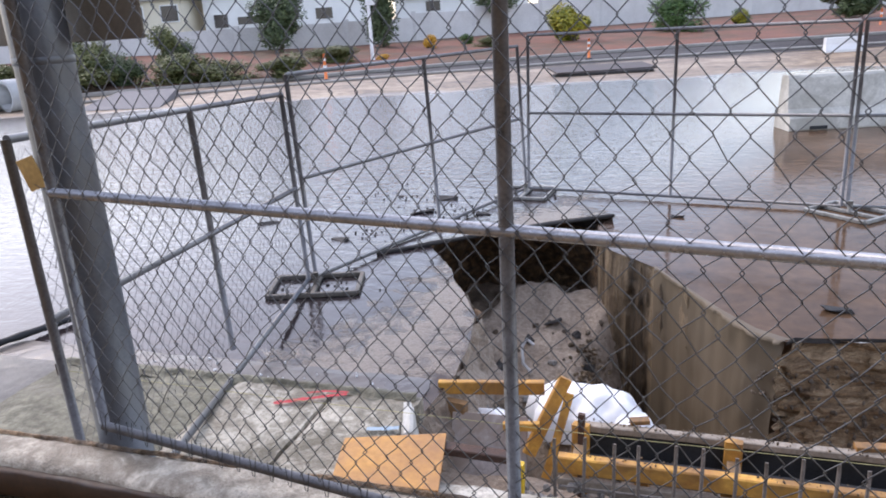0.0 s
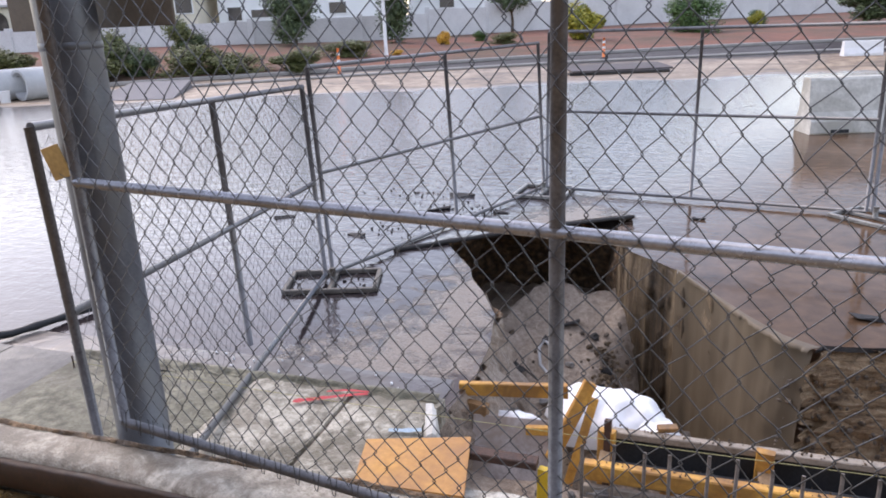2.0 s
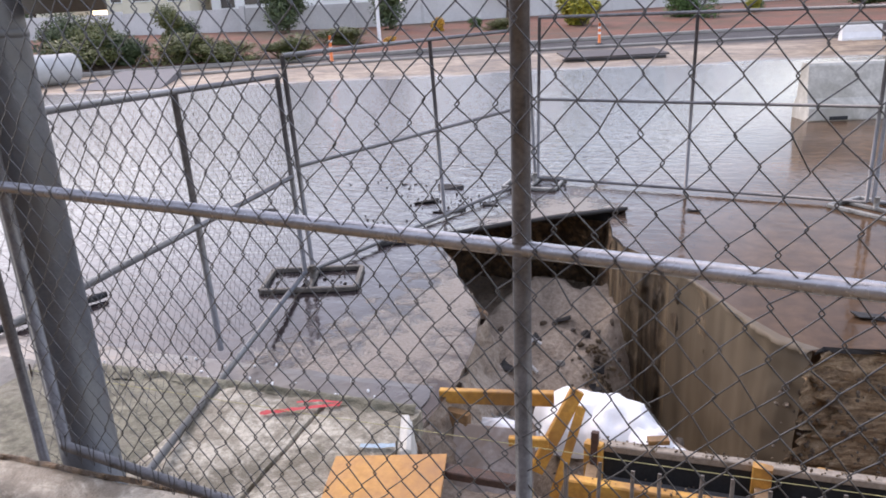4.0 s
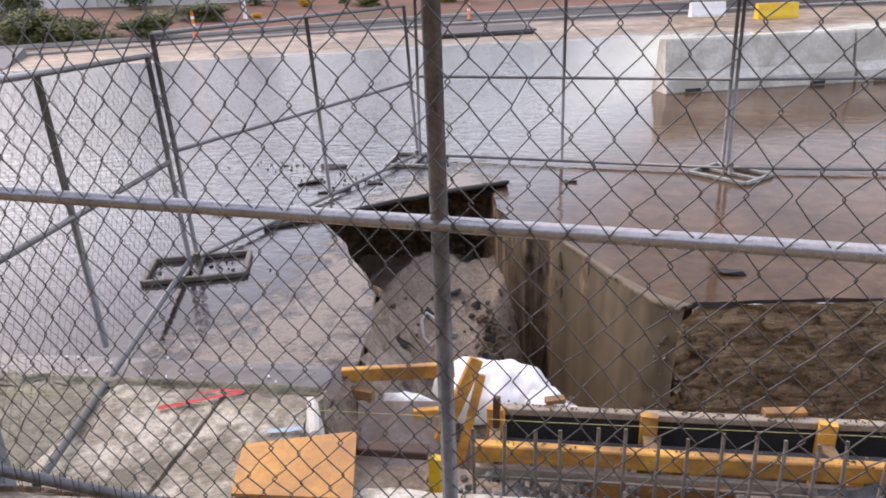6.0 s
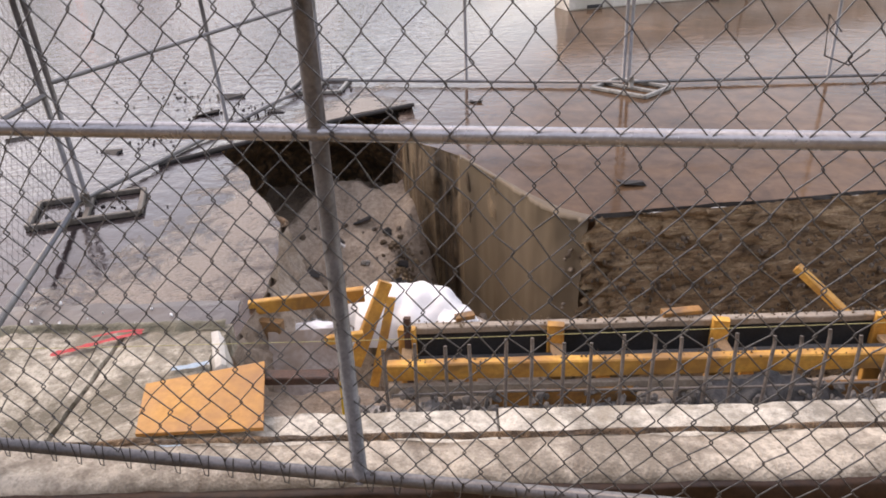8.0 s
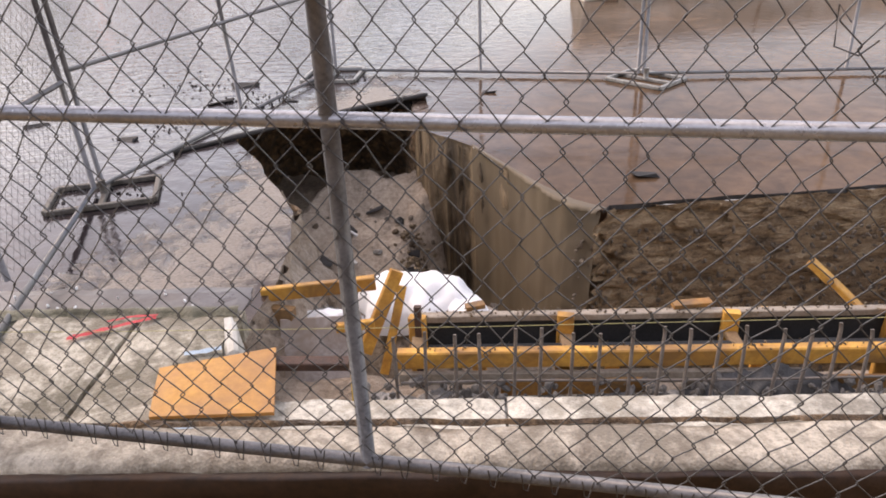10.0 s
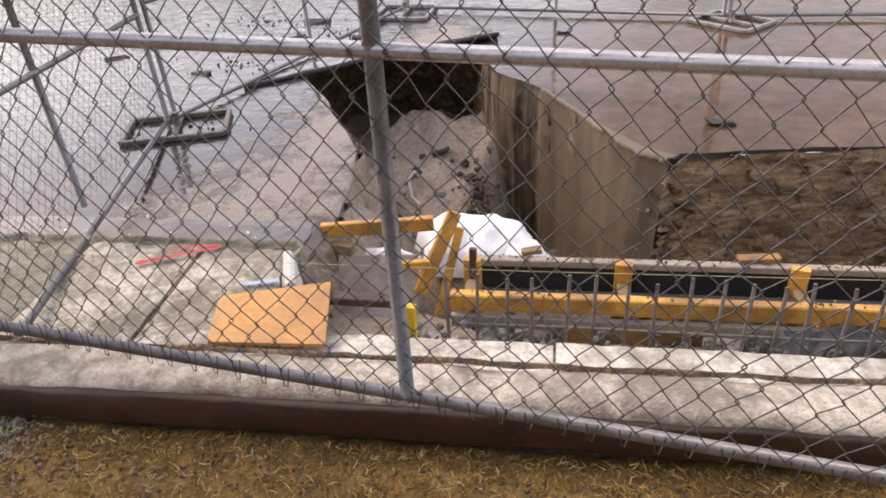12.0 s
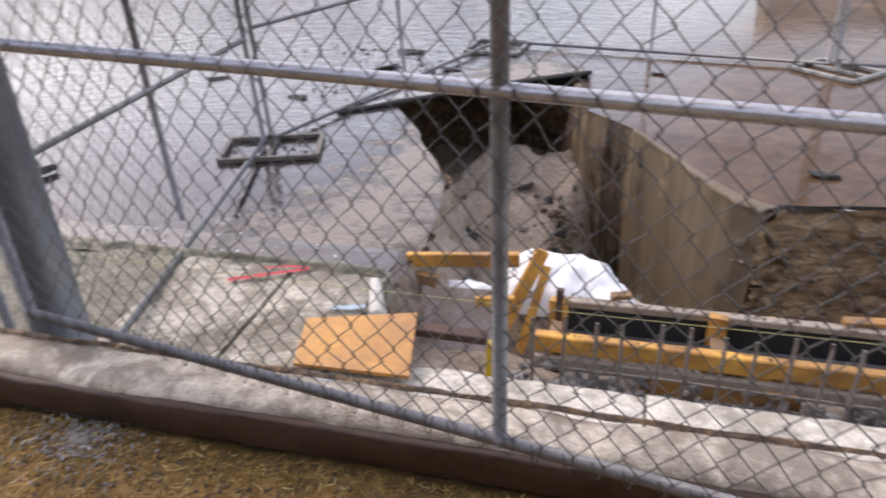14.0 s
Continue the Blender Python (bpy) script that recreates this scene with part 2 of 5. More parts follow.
def strata_material():
    """Stony wet earth laid down in thin uneven layers."""
    n = Nodes("layered_stony_earth")
    p = n.pos()
    lens = n.noise(n.pos((2.6, 2.6, 9.0)), 1.0, 6, 0.65, 0.7)
    flake = n.noise(n.pos((9, 9, 26)), 1.0, 5, 0.7, 0.5)
    fine = n.noise(p, 42, 4, 0.7)
    mixed = n.math("MULTIPLY_ADD", lens, 0.42, n.math("MULTIPLY_ADD", flake, 0.38, n.math("MULTIPLY", fine, 0.2)))
    col = n.ramp(mixed, [(0.37, (0.07, 0.042, 0.022)), (0.46, (0.23, 0.145, 0.078)), (0.54, (0.42, 0.28, 0.16)), (0.64, (0.62, 0.47, 0.31))])
    h = n.math("MULTIPLY_ADD", flake, 0.9, n.math("MULTIPLY_ADD", fine, 0.35, lens))
    return n.done(col, n.ramp(flake, [(0.35, 0.75), (0.62, 0.3)]), 0.0, n.bump(h, 1.0, 0.06))


M["streaked"] = streaked_material()
M["strata"] = strata_material()
M["gutter"] = worn("smooth_wet_gutter_concrete", (0.07, 0.06, 0.057), (0.125, 0.108, 0.10), 2.4, (0.22, 0.45), 0.15, 0.0, 50, 0.003, False, (0.12, 0.098, 0.08))
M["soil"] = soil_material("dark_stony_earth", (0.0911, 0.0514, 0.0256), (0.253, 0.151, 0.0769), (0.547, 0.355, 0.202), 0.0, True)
M["runnel"] = falling_mud()
M["mud_floor"] = soil_material("grey_mud_floor", (0.17, 0.125, 0.092), (0.36, 0.28, 0.212), (0.56, 0.455, 0.36))
M["pebble"] = worn("grey_pebbles", (0.12, 0.11, 0.10), (0.34, 0.32, 0.29), 60, (0.5, 0.8), 0.2)
M["stone"] = worn("wet_stones", (0.04, 0.027, 0.018), (0.15, 0.112, 0.08), 20, (0.35, 0.7), 0.4)
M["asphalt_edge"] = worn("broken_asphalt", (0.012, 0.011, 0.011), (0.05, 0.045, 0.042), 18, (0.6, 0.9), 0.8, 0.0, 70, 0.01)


def old_concrete(name, dark, light, stain, wet):
    """Weathered concrete with exposed stones and damp blots."""
    n = Nodes(name)
    p = n.pos()
    big = n.noise(p, 1.7, 6, 0.65, 0.3)
    mid = n.noise(p, 13, 4, 0.7)
    speck = n.voronoi(p, 95)
    col = n.ramp(n.math("MULTIPLY_ADD", mid, 0.5, n.math("MULTIPLY", big, 0.5)), [(0.42, dark), (0.57, light)])
    col = n.mix(n.ramp(n.noise(p, 38, 4, 0.75), [(0.35, 0.55), (0.52, 0.0)]), col, dark)
    col = n.mix(n.ramp(speck, [(0.12, 0.3), (0.3, 0.0)]), col, (0.2, 0.17, 0.14))
    blot = n.ramp(n.noise(p, 3.1, 6, 0.7, 0.8), [(0.5, 0.0), (0.62, 0.8)])
    col = n.mix(blot, col, stain)
    h = n.math("MULTIPLY_ADD", speck, 0.5, mid)
    return n.done(col, n.mix(blot, (0.75, 0.75, 0.75), (wet, wet, wet)), 0.0, n.bump(h, 0.6, 0.009))


M["walk"] = old_concrete("stained_sidewalk_concrete", (0.15, 0.13, 0.092), (0.55, 0.50, 0.405), (0.125, 0.10, 0.058), 0.4)
M["mossy_walk"] = old_concrete("mossy_sidewalk_concrete", (0.085, 0.078, 0.05), (0.26, 0.245, 0.175), (0.065, 0.06, 0.03), 0.4)
M["strip"] = old_concrete("pale_rough_concrete", (0.25, 0.225, 0.182), (0.66, 0.615, 0.525), (0.33, 0.285, 0.215), 0.5)
M["clean_walk"] = old_concrete("plain_sidewalk_concrete", (0.15, 0.139, 0.126), (0.215, 0.202, 0.183), (0.178, 0.162, 0.139), 0.45)
M["wall"] = old_concrete("low_wall_concrete", (0.23, 0.195, 0.15), (0.60, 0.53, 0.43), (0.18, 0.138, 0.096), 0.4)

FAR = radians(28)


def road_material():
    """Mud-covered asphalt under a film of water, with silt banks, a sand strip and dry asphalt on the far side."""
    n = Nodes("flooded_muddy_road")
    p = n.pos()
    sep = n.t.nodes.new("ShaderNodeSeparateXYZ")
    n.t.links.new(n.pos((1, 1, 1), (0, 0, 0), -FAR), sep.inputs[0])
    far = n.math("ADD", sep.outputs[1], 1.82)
    wob = n.math("MULTIPLY_ADD", n.noise(p, 0.22, 4), 5.0, n.math("ADD", far, -2.5))
    side = n.t.nodes.new("ShaderNodeSeparateXYZ")
    n.t.links.new(p, side.inputs[0])
    big = n.noise(p, 0.55, 5, 0.6, 0.5)
    mid = n.noise(p, 4.5, 5, 0.7, 0.4)
    fine = n.noise(p, 45, 4, 0.7)
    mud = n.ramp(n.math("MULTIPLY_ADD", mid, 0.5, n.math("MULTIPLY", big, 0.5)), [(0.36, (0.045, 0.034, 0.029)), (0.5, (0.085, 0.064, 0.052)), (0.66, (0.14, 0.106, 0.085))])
    # browner mud to the right; the left's blue tint stands for reflected sky
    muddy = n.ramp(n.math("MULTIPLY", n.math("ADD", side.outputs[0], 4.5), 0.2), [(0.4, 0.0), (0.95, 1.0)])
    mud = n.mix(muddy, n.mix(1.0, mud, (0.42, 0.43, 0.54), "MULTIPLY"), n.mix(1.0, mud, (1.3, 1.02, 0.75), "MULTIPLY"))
    silt = n.ramp(fine, [(0.3, (0.13, 0.102, 0.08)), (0.7, (0.30, 0.245, 0.20))])
    # silt banks stand out of the water near the hole and in long low bars
    near = n.math("SUBTRACT", 1.0, n.math("MULTIPLY", n.math("ABSOLUTE", n.math("ADD", side.outputs[0], 1.8)), 1.0))
    near = n.math("SUBTRACT", near, n.math("MAXIMUM", n.math("MULTIPLY", n.math("SUBTRACT", side.outputs[1], 5.6), 0.5), 0.0))
    bank = n.math("ADD", n.math("MULTIPLY", mid, 0.55), n.math("MULTIPLY_ADD", near, 0.3, n.math("MULTIPLY", big, 0.4)))
    dry = n.ramp(bank, [(0.60, 0.0), (0.72, 1.0)])
    col = n.mix(dry, mud, silt)
    rough = n.mix(dry, (0.05, 0.05, 0.05), (0.40, 0.40, 0.40))
    sand = n.ramp(n.math("MULTIPLY_ADD", n.noise(p, 0.45, 4, 0.7, 0.8), 0.6, n.math("MULTIPLY", n.noise(p, 2.4, 5, 0.7), 0.4)), [(0.38, (0.12, 0.088, 0.066)), (0.5, (0.25, 0.18, 0.125)), (0.62, (0.42, 0.32, 0.225))])
    tar = n.ramp(n.noise(p, 0.5, 5, 0.7), [(0.3, (0.036, 0.031, 0.031)), (0.7, (0.075, 0.066, 0.065))])
    a = n.math("MULTIPLY", n.math("SUBTRACT", wob, 22.5), 0.7)
    b = n.math("MULTIPLY", n.math("SUBTRACT", wob, 31.0), 0.7)
    col = n.mix(n.math("MINIMUM", n.math("MAXIMUM", a, 0.0), 1.0), col, sand)
    rough = n.mix(n.math("MINIMUM", n.math("MAXIMUM", a, 0.0), 1.0), rough, (0.6, 0.6, 0.6))
    col = n.mix(n.math("MINIMUM", n.math("MAXIMUM", b, 0.0), 1.0), col, tar)
    rough = n.mix(n.math("MINIMUM", n.math("MAXIMUM", b, 0.0), 1.0), rough, (0.9, 0.9, 0.9))
    # ripples run over the open flood; the pool behind the hole lies calm
    rip = n.math("MULTIPLY_ADD", n.noise(n.pos((1, 1.8, 1), (0, 0, 0), -0.3), 4.2, 4, 0.55, 0.6), 1.0, n.math("MULTIPLY", n.noise(p, 15, 3), 0.34))
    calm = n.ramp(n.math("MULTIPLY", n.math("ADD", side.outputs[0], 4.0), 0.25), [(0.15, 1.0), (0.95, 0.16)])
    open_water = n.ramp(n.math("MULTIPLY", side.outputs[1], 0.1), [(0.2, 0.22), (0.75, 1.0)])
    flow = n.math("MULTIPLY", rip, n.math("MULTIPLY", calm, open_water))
    ripple = n.bump(flow, 0.75, 0.035)
    grit = n.bump(n.math("MULTIPLY", dry, n.math("MULTIPLY_ADD", fine, 0.35, mid)), 0.6, 0.02, ripple)
    n.b.inputs["IOR"].default_value = 1.36
    # sky sheen is set by place: strong on the left, weak on the right
    n.put(n.b.inputs["Specular IOR Level"], n.ramp(muddy, [(0.0, 0.75), (1.0, 0.09)]))
    return n.done(col, rough, 0.0, grit)


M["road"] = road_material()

# ---- building helpers ----
STREET = radians(9.7)
CU, SU = math.cos(STREET), math.sin(STREET)


def S(u, v, z=0.0):
    """A place from metres along (u) and across (v) the street."""
    return Vector((u * CU - v * SU, u * SU + v * CU, z))


E1 = Vector((math.cos(FAR), math.sin(FAR), 0))
E2 = Vector((-math.sin(FAR), math.cos(FAR), 0))
EYE0 = Vector((0.712, -1.678, 0))


def far(e, d, z=0.0):
    """A place on the far side: metres to the right (e) and away (d) from the first standpoint."""
    return EYE0 + E1 * e + E2 * d + Vector((0, 0, z))


def thing(name, label, category, group="", kind="", at=None):
    ob = new(name)
    ob.empty_display_size = 0.1
    if at is not None:
        ob.location = at
    return tagged(ob, label, category, group, kind)


def mesh_of(name, bm, material, smooth=False):
    me = bpy.data.meshes.new(name)
    bm.normal_update()
    bm.to_mesh(me)
    bm.free()
    me.materials.append(material)
    if smooth:
        for poly in me.polygons:
            poly.use_smooth = True
    return me


def part(name, bm, material, parent=None, label="", smooth=False):
    """Links a bmesh as one mesh object; under parent its world coordinates are kept."""
    ob = new(name, mesh_of(name, bm, material, smooth))
    if parent is not None:
        ob.parent = parent
        root = parent
        m = Matrix.Identity(4)
        while root is not None:
            m = root.matrix_basis @ m if root.parent is None else root.matrix_parent_inverse @ root.matrix_basis @ m
            root = root.parent
        ob.matrix_parent_inverse = m.inverted()
    return tagged(ob, label) if label else ob


def raw(name, verts, faces, material, smooth=False):
    me = bpy.data.meshes.new(name)
    me.from_pydata(verts, [], faces)
    me.update()
    me.materials.append(material)
    if smooth:
        for poly in me.polygons:
            poly.use_smooth = True
    return me


def box(size, m=Matrix.Identity(4), bevel=0.004, bm=None, jitter=0.0, seed=0):
    """A bevelled box of that size, centred on m."""
    bm = bm or bmesh.new()
    made = bmesh.ops.create_cube(bm, size=1.0)["verts"]
    r = random.Random(seed)
    for v in made:
        v.co = Vector((v.co.x * size[0], v.co.y * size[1], v.co.z * size[2]))
        if jitter:
            v.co += Vector((r.uniform(-1, 1), r.uniform(-1, 1), r.uniform(-1, 1))) * jitter
    if bevel:
        edges = list({e for v in made for e in v.link_edges})
        made = bmesh.ops.bevel(bm, geom=edges, offset=min(bevel, min(size) * 0.3), segments=1, affect="EDGES")["verts"]
    for v in made:
        v.co = m @ v.co
    return bm


def along(p, q, up=(0, 0, 1)):
    """A frame half way from p to q whose x runs from p to q and whose z is as near as can be to up."""
    p, q, up = Vector(p), Vector(q), Vector(up)
    x = (q - p).normalized()
    y = up.cross(x).normalized()
    z = x.cross(y)
    m = Matrix((x, y, z)).transposed().to_4x4()
    m.translation = (p + q) / 2
    return m


def beam(p, q, w, h, bevel=0.004, up=(0, 0, 1), bm=None, jitter=0.0, seed=0):
    return box(((Vector(q) - Vector(p)).length, w, h), along(p, q, up), bevel, bm, jitter, seed)


def tube(points, r, sides=10, bm=None, closed=False, ends=True):
    """A round bar through points; r is one radius or one for each point."""
    bm = bm or bmesh.new()
    pts = [Vector(p) for p in points]
    rs = r if isinstance(r, (list, tuple)) else [r] * len(pts)
    rings = []
    ref = Vector((0, 0, 1))
    n = len(pts)
    for k, p in enumerate(pts):
        a = pts[(k - 1) % n] if closed or k > 0 else p
        b = pts[(k + 1) % n] if closed or k < n - 1 else p
        t = (b - a).normalized()
        if abs(t.dot(ref)) > 0.97:
            ref = Vector((0, 1, 0))
        x = t.cross(ref).normalized()
        y = t.cross(x).normalized()
        rings.append([bm.verts.new(p + (x * math.cos(w) + y * math.sin(w)) * rs[k]) for w in (2 * math.pi * i / sides for i in range(sides))])
    pairs = list(zip(rings, rings[1:])) + ([(rings[-1], rings[0])] if closed else [])
    for ra, rb in pairs:
        for i in range(sides):
            f = bm.faces.new((ra[i], ra[(i + 1) % sides], rb[(i + 1) % sides], rb[i]))
            f.smooth = True
    if ends and not closed:
        bm.faces.new(rings[0])
        bm.faces.new(rings[-1][::-1])
    return bm


def fbm(p, scale=1.0, octaves=4):
    return noise.fractal(Vector(p) * scale, 1.0, 2.0, octaves)


def sheet(fn, nu, nv, material, name, smooth=True):
    """A grid mesh: fn(s, t) gives the place for s, t from 0 to 1."""
    verts = [fn(i / nu, j / nv) for j in range(nv + 1) for i in range(nu + 1)]
    faces = [(j * (nu + 1) + i, j * (nu + 1) + i + 1, (j + 1) * (nu + 1) + i + 1, (j + 1) * (nu + 1) + i) for j in range(nv) for i in range(nu)]
    return raw(name, [tuple(v) for v in verts], faces, material, smooth)


def link_part(name, me, parent, label=""):
    ob = new(name, me)
    if parent is not None:
        ob.parent = parent
        ob.matrix_parent_inverse = parent.matrix_basis.inverted() if parent.parent is None else (parent.parent.matrix_basis @ parent.matrix_parent_inverse @ parent.matrix_basis).inverted()
    return tagged(ob, label) if label else ob

# ---- ground, hole and banks ----
WALL_Z, WALK_Z, STRAW_Z = 0.55, 0.18, 0.355
# the hole's rim at road level, walked round from the kerb's broken end
RIM = [S(-0.93, 1.56), Vector((-1.2, 1.8, 0)), Vector((-1.22, 2.0, 0)), Vector((-1.35, 2.52, 0)), Vector((-1.5, 2.95, 0)), Vector((-1.85, 3.42, 0)), Vector((-2.25, 3.92, 0)), Vector((-2.66, 4.42, 0)),
       Vector((-2.9, 5.05, 0)), Vector((-2.55, 5.65, 0)), Vector((-1.9, 5.95, 0)), Vector((-1.3, 5.7, 0)), Vector((-1.12, 5.05, 0)), Vector((-0.92, 4.78, 0)), Vector((-0.45, 4.42, 0)),
       Vector((0.14, 3.64, 0)), Vector((0.42, 3.33, 0)), Vector((0.68, 3.2, 0)), S(1.25, 3.13), S(1.8, 3.2), S(2.5, 3.27), S(3.4, 3.38), S(4.6, 3.45), S(6.5, 3.5), S(6.5, 0.86), S(-0.52, 0.86), S(-0.72, 1.15)]


def densify(loop, step, wob, seed):
    out = []
    for a, b in zip(loop, loop[1:] + loop[:1]):
        k = max(1, int((b - a).length / step))
        for i in range(k):
            p = a.lerp(b, i / k)
            w = noise.noise_vector(Vector((p.x * 3, p.y * 3, seed))) * wob
            out.append(Vector((p.x + w.x, p.y + w.y, 0)))
    return out


RIM_FINE = densify(RIM, 0.12, 0.035, 3.0)


def ground_sheet():
    bm = bmesh.new()
    outer = [(-3000, -3000), (3000, -3000), (3000, 3000), (-3000, 3000)]
    edges = []
    for loop in ([bm.verts.new((x, y, 0)) for x, y in outer], [bm.verts.new(p) for p in RIM_FINE]):
        for a, b in zip(loop, loop[1:] + loop[:1]):
            edges.append(bm.edges.new((a, b)))
    bmesh.ops.triangle_fill(bm, use_beauty=True, use_dissolve=False, edges=edges)
    for f in bm.faces:
        if f.normal.z < 0:
            f.normal_flip()
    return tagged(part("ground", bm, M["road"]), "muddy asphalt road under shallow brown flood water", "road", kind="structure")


ground = ground_sheet()


def overflow_lip(first, last, reach, drop, label):
    """Muddy water curling over the edge of the road into the hole."""
    a = min(range(len(RIM_FINE)), key=lambda k: (RIM_FINE[k] - RIM[first]).length)
    b = min(range(len(RIM_FINE)), key=lambda k: (RIM_FINE[k] - RIM[last]).length)
    pts = [p.lerp(q, i / 6) for p, q in zip(RIM_FINE[a:b], RIM_FINE[a + 1:b + 1]) for i in range(6)]
    mid = Vector((0.2, 2.8, 0))
    verts, faces = [], []
    steps = 9
    for j in range(steps + 1):
        w = math.pi / 2 * max(0, j - 1) / (steps - 1)
        for p in pts:
            d = (mid - p).normalized()
            r = reach * (1 + 0.5 * fbm(p, 6) + 0.8 * fbm(p, 34))
            q = p - d * 0.06 if j == 0 else p + d * r * math.sin(w)
            verts.append((q.x, q.y, 0.003 if j == 0 else 0.003 - drop * (1 - math.cos(w))))
    n = len(pts)
    for j in range(steps):
        for k in range(n - 1):
            faces.append((j * n + k, j * n + k + 1, (j + 1) * n + k + 1, (j + 1) * n + k))
    return tagged(link_part("water_lip", raw("water_lip", verts, faces, M["runnel"], True), ground), label)


def rim_band(first, last, material, thick, label):
    """The broken edge of the road round one stretch of the hole."""
    pts = densify(RIM, 0.12, 0.035, 3.0)
    a = min(range(len(pts)), key=lambda k: (pts[k] - RIM[first]).length)
    b = min(range(len(pts)), key=lambda k: (pts[k] - RIM[last]).length)
    pts = pts[a:b + 1]
    bm = bmesh.new()
    top = [bm.verts.new(p) for p in pts]
    low = []
    for p in pts:
        low.append(bm.verts.new(p + Vector((0.02 * fbm(p, 9), 0.02 * fbm(p + Vector((5, 0, 0)), 9), -thick + 0.02 * fbm(p, 7)))))
    for i in range(len(top) - 1):
        bm.faces.new((top[i], low[i], low[i + 1], top[i + 1]))
    return part("broken_edge", bm, material, ground, label)


rim_band(0, 5, M["mud_floor"], 0.10, "muddy edge of the road slab")
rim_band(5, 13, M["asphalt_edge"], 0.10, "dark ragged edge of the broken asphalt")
rim_band(13, 14, M["streaked"], 0.10, "dark earth at the road's broken edge")
overflow_lip(14, 17, 0.028, 0.03, "ochre mud running over the edge")
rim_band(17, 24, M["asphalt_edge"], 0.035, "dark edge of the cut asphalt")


def hole_wall(name, first, last, out, depth, material, label, rough=0.05, runnels=0.0, strata=0.0, proud=0.0, rows=44):
    """One face of the hole under the asphalt, pushed out by `out` at its foot."""
    pts = densify([RIM[i] for i in range(first, last + 1)], 0.035, 0.03, 7.0)
    cut = [k for k, p in enumerate(pts) if (p - RIM[last]).length < 0.06]
    pts = pts[: (cut[0] if cut else len(pts)) + 1]
    mid = Vector((0.2, 2.8, 0))
    verts, faces = [], []
    for j in range(rows + 1):
        t = j / rows
        for k, p in enumerate(pts):
            away = (p - mid)
            away.z = 0
            away.normalize()
            z = -0.015 - depth * t
            o = out * math.sin(min(1.0, t * 1.6) * math.pi / 2)
            w = rough * fbm((p.x, p.y, z), 2.6) + rough * 0.5 * fbm((p.x, p.y, z), 9)
            if runnels:
                w += runnels * (fbm((p.x * 5, p.y * 5, z * 0.5), 1.0) + 0.5 * fbm((p.x * 17, p.y * 17, z * 0.6), 1.0))
            if strata:
                w += strata * (0.5 - abs(fbm((p.x * 1.5, p.y * 1.5, z * 6.5 + 0.8 * p.x), 1.0))) + strata * 0.45 * fbm((p.x * 4, p.y * 4, z * 15), 1.0) + strata * 0.3 * abs(fbm((p.x * 11, p.y * 11, z * 22), 1.0))
            q = p + away * (o + w - 0.01 - proud)
            verts.append((q.x, q.y, z))
    n = len(pts)
    for j in range(rows):
        for k in range(n - 1):
            a = j * n + k
            faces.append((a, a + n, a + n + 1, a + 1))
    me = raw(name, verts, faces, material, True)
    return tagged(link_part(name, me, ground), label)


hole_wall("earth_bank", 0, 5, -0.28, 1.8, M["mud_floor"], "eroded brown bank below the road slab", 0.09, 0.04)
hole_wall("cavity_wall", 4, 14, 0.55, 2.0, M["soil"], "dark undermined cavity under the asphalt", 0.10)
hole_wall("runnel_bank", 11, 15, -0.02, 2.0, M["streaked"], "dark earth bank washed into deep vertical runnels", 0.06, 0.085)
hole_wall("mud_face", 14, 17, -0.06, 2.0, M["runnel"], "smooth ochre curtain of muddy water", 0.02, 0.03, 0.0, 0.02)
hole_wall("earth_face", 17, 23, -0.12, 2.0, M["strata"], "dark stony earth face in ragged layers", 0.12, 0.0, 0.19, 0.085, 96)


def floor_height(x, y):
    u, v = x * CU + y * SU, -x * SU + y * CU
    z = -1.62 + 0.12 * fbm((x, y, 0), 1.1) + 0.035 * fbm((x, y, 4), 5)
    z += 0.55 * max(0.0, min(1.0, (-0.6 - x) / 1.2))
    # smooth clay that slumped down from under the plate
    ramp = -1.6 + 1.05 * max(0.0, min(1.05, (y - 2.8) / 2.4)) + 0.10 * fbm((x, y, 6), 1.7) + 0.05 * fbm((x, y, 3), 4.5) + 0.03 * fbm((x, y, 5), 11)
    ramp -= 0.75 * max(0.0, min(1.0, (-2.0 - x + 0.1 * fbm((x, y, 7), 2)) / 0.5)) * max(0.0, min(1.0, (y - 4.5) / 0.5))
    ramp -= 0.5 * max(0.0, min(1.0, (y - 5.15) / 0.4))
    k = max(0.0, min(1.0, (-0.62 - x + 0.12 * fbm((x, y, 1), 2)) / 0.45))
    z = max(z, z + (ramp - z) * k * k * (3 - 2 * k))
    # the bed of the form trench beside the sidewalk
    edge = 1.0 - max(0.0, min(1.0, (v - 1.72) / 0.35))
    z = z * (1 - edge) + (-0.36 + 0.03 * fbm((x, y, 9), 4)) * edge
    # the heap under the white sheeting
    d = math.hypot((x + 0.28) / 0.75, (y - 2.45) / 0.5)
    z = max(z, -0.36 - 0.55 * d * d) if d < 1.3 else z
    # mud that slid in below the slab's left edge
    d = math.hypot((x + 1.35) / 0.75, (y - 2.2) / 0.8)
    z = max(z, -0.42 - 0.6 * d * d + 0.05 * fbm((x, y, 2), 4)) if d < 1.1 else z
    return z


def floor_fn(s, t):
    x, y = -3.6 + 10.0 * s, 0.6 + 6.4 * t
    return Vector((x, y, floor_height(x, y)))


hole_floor = tagged(new("hole_floor", sheet(floor_fn, 240, 160, M["mud_floor"], "hole_floor")), "wet grey-brown mud at the bottom of the hole", "mud", kind="structure")


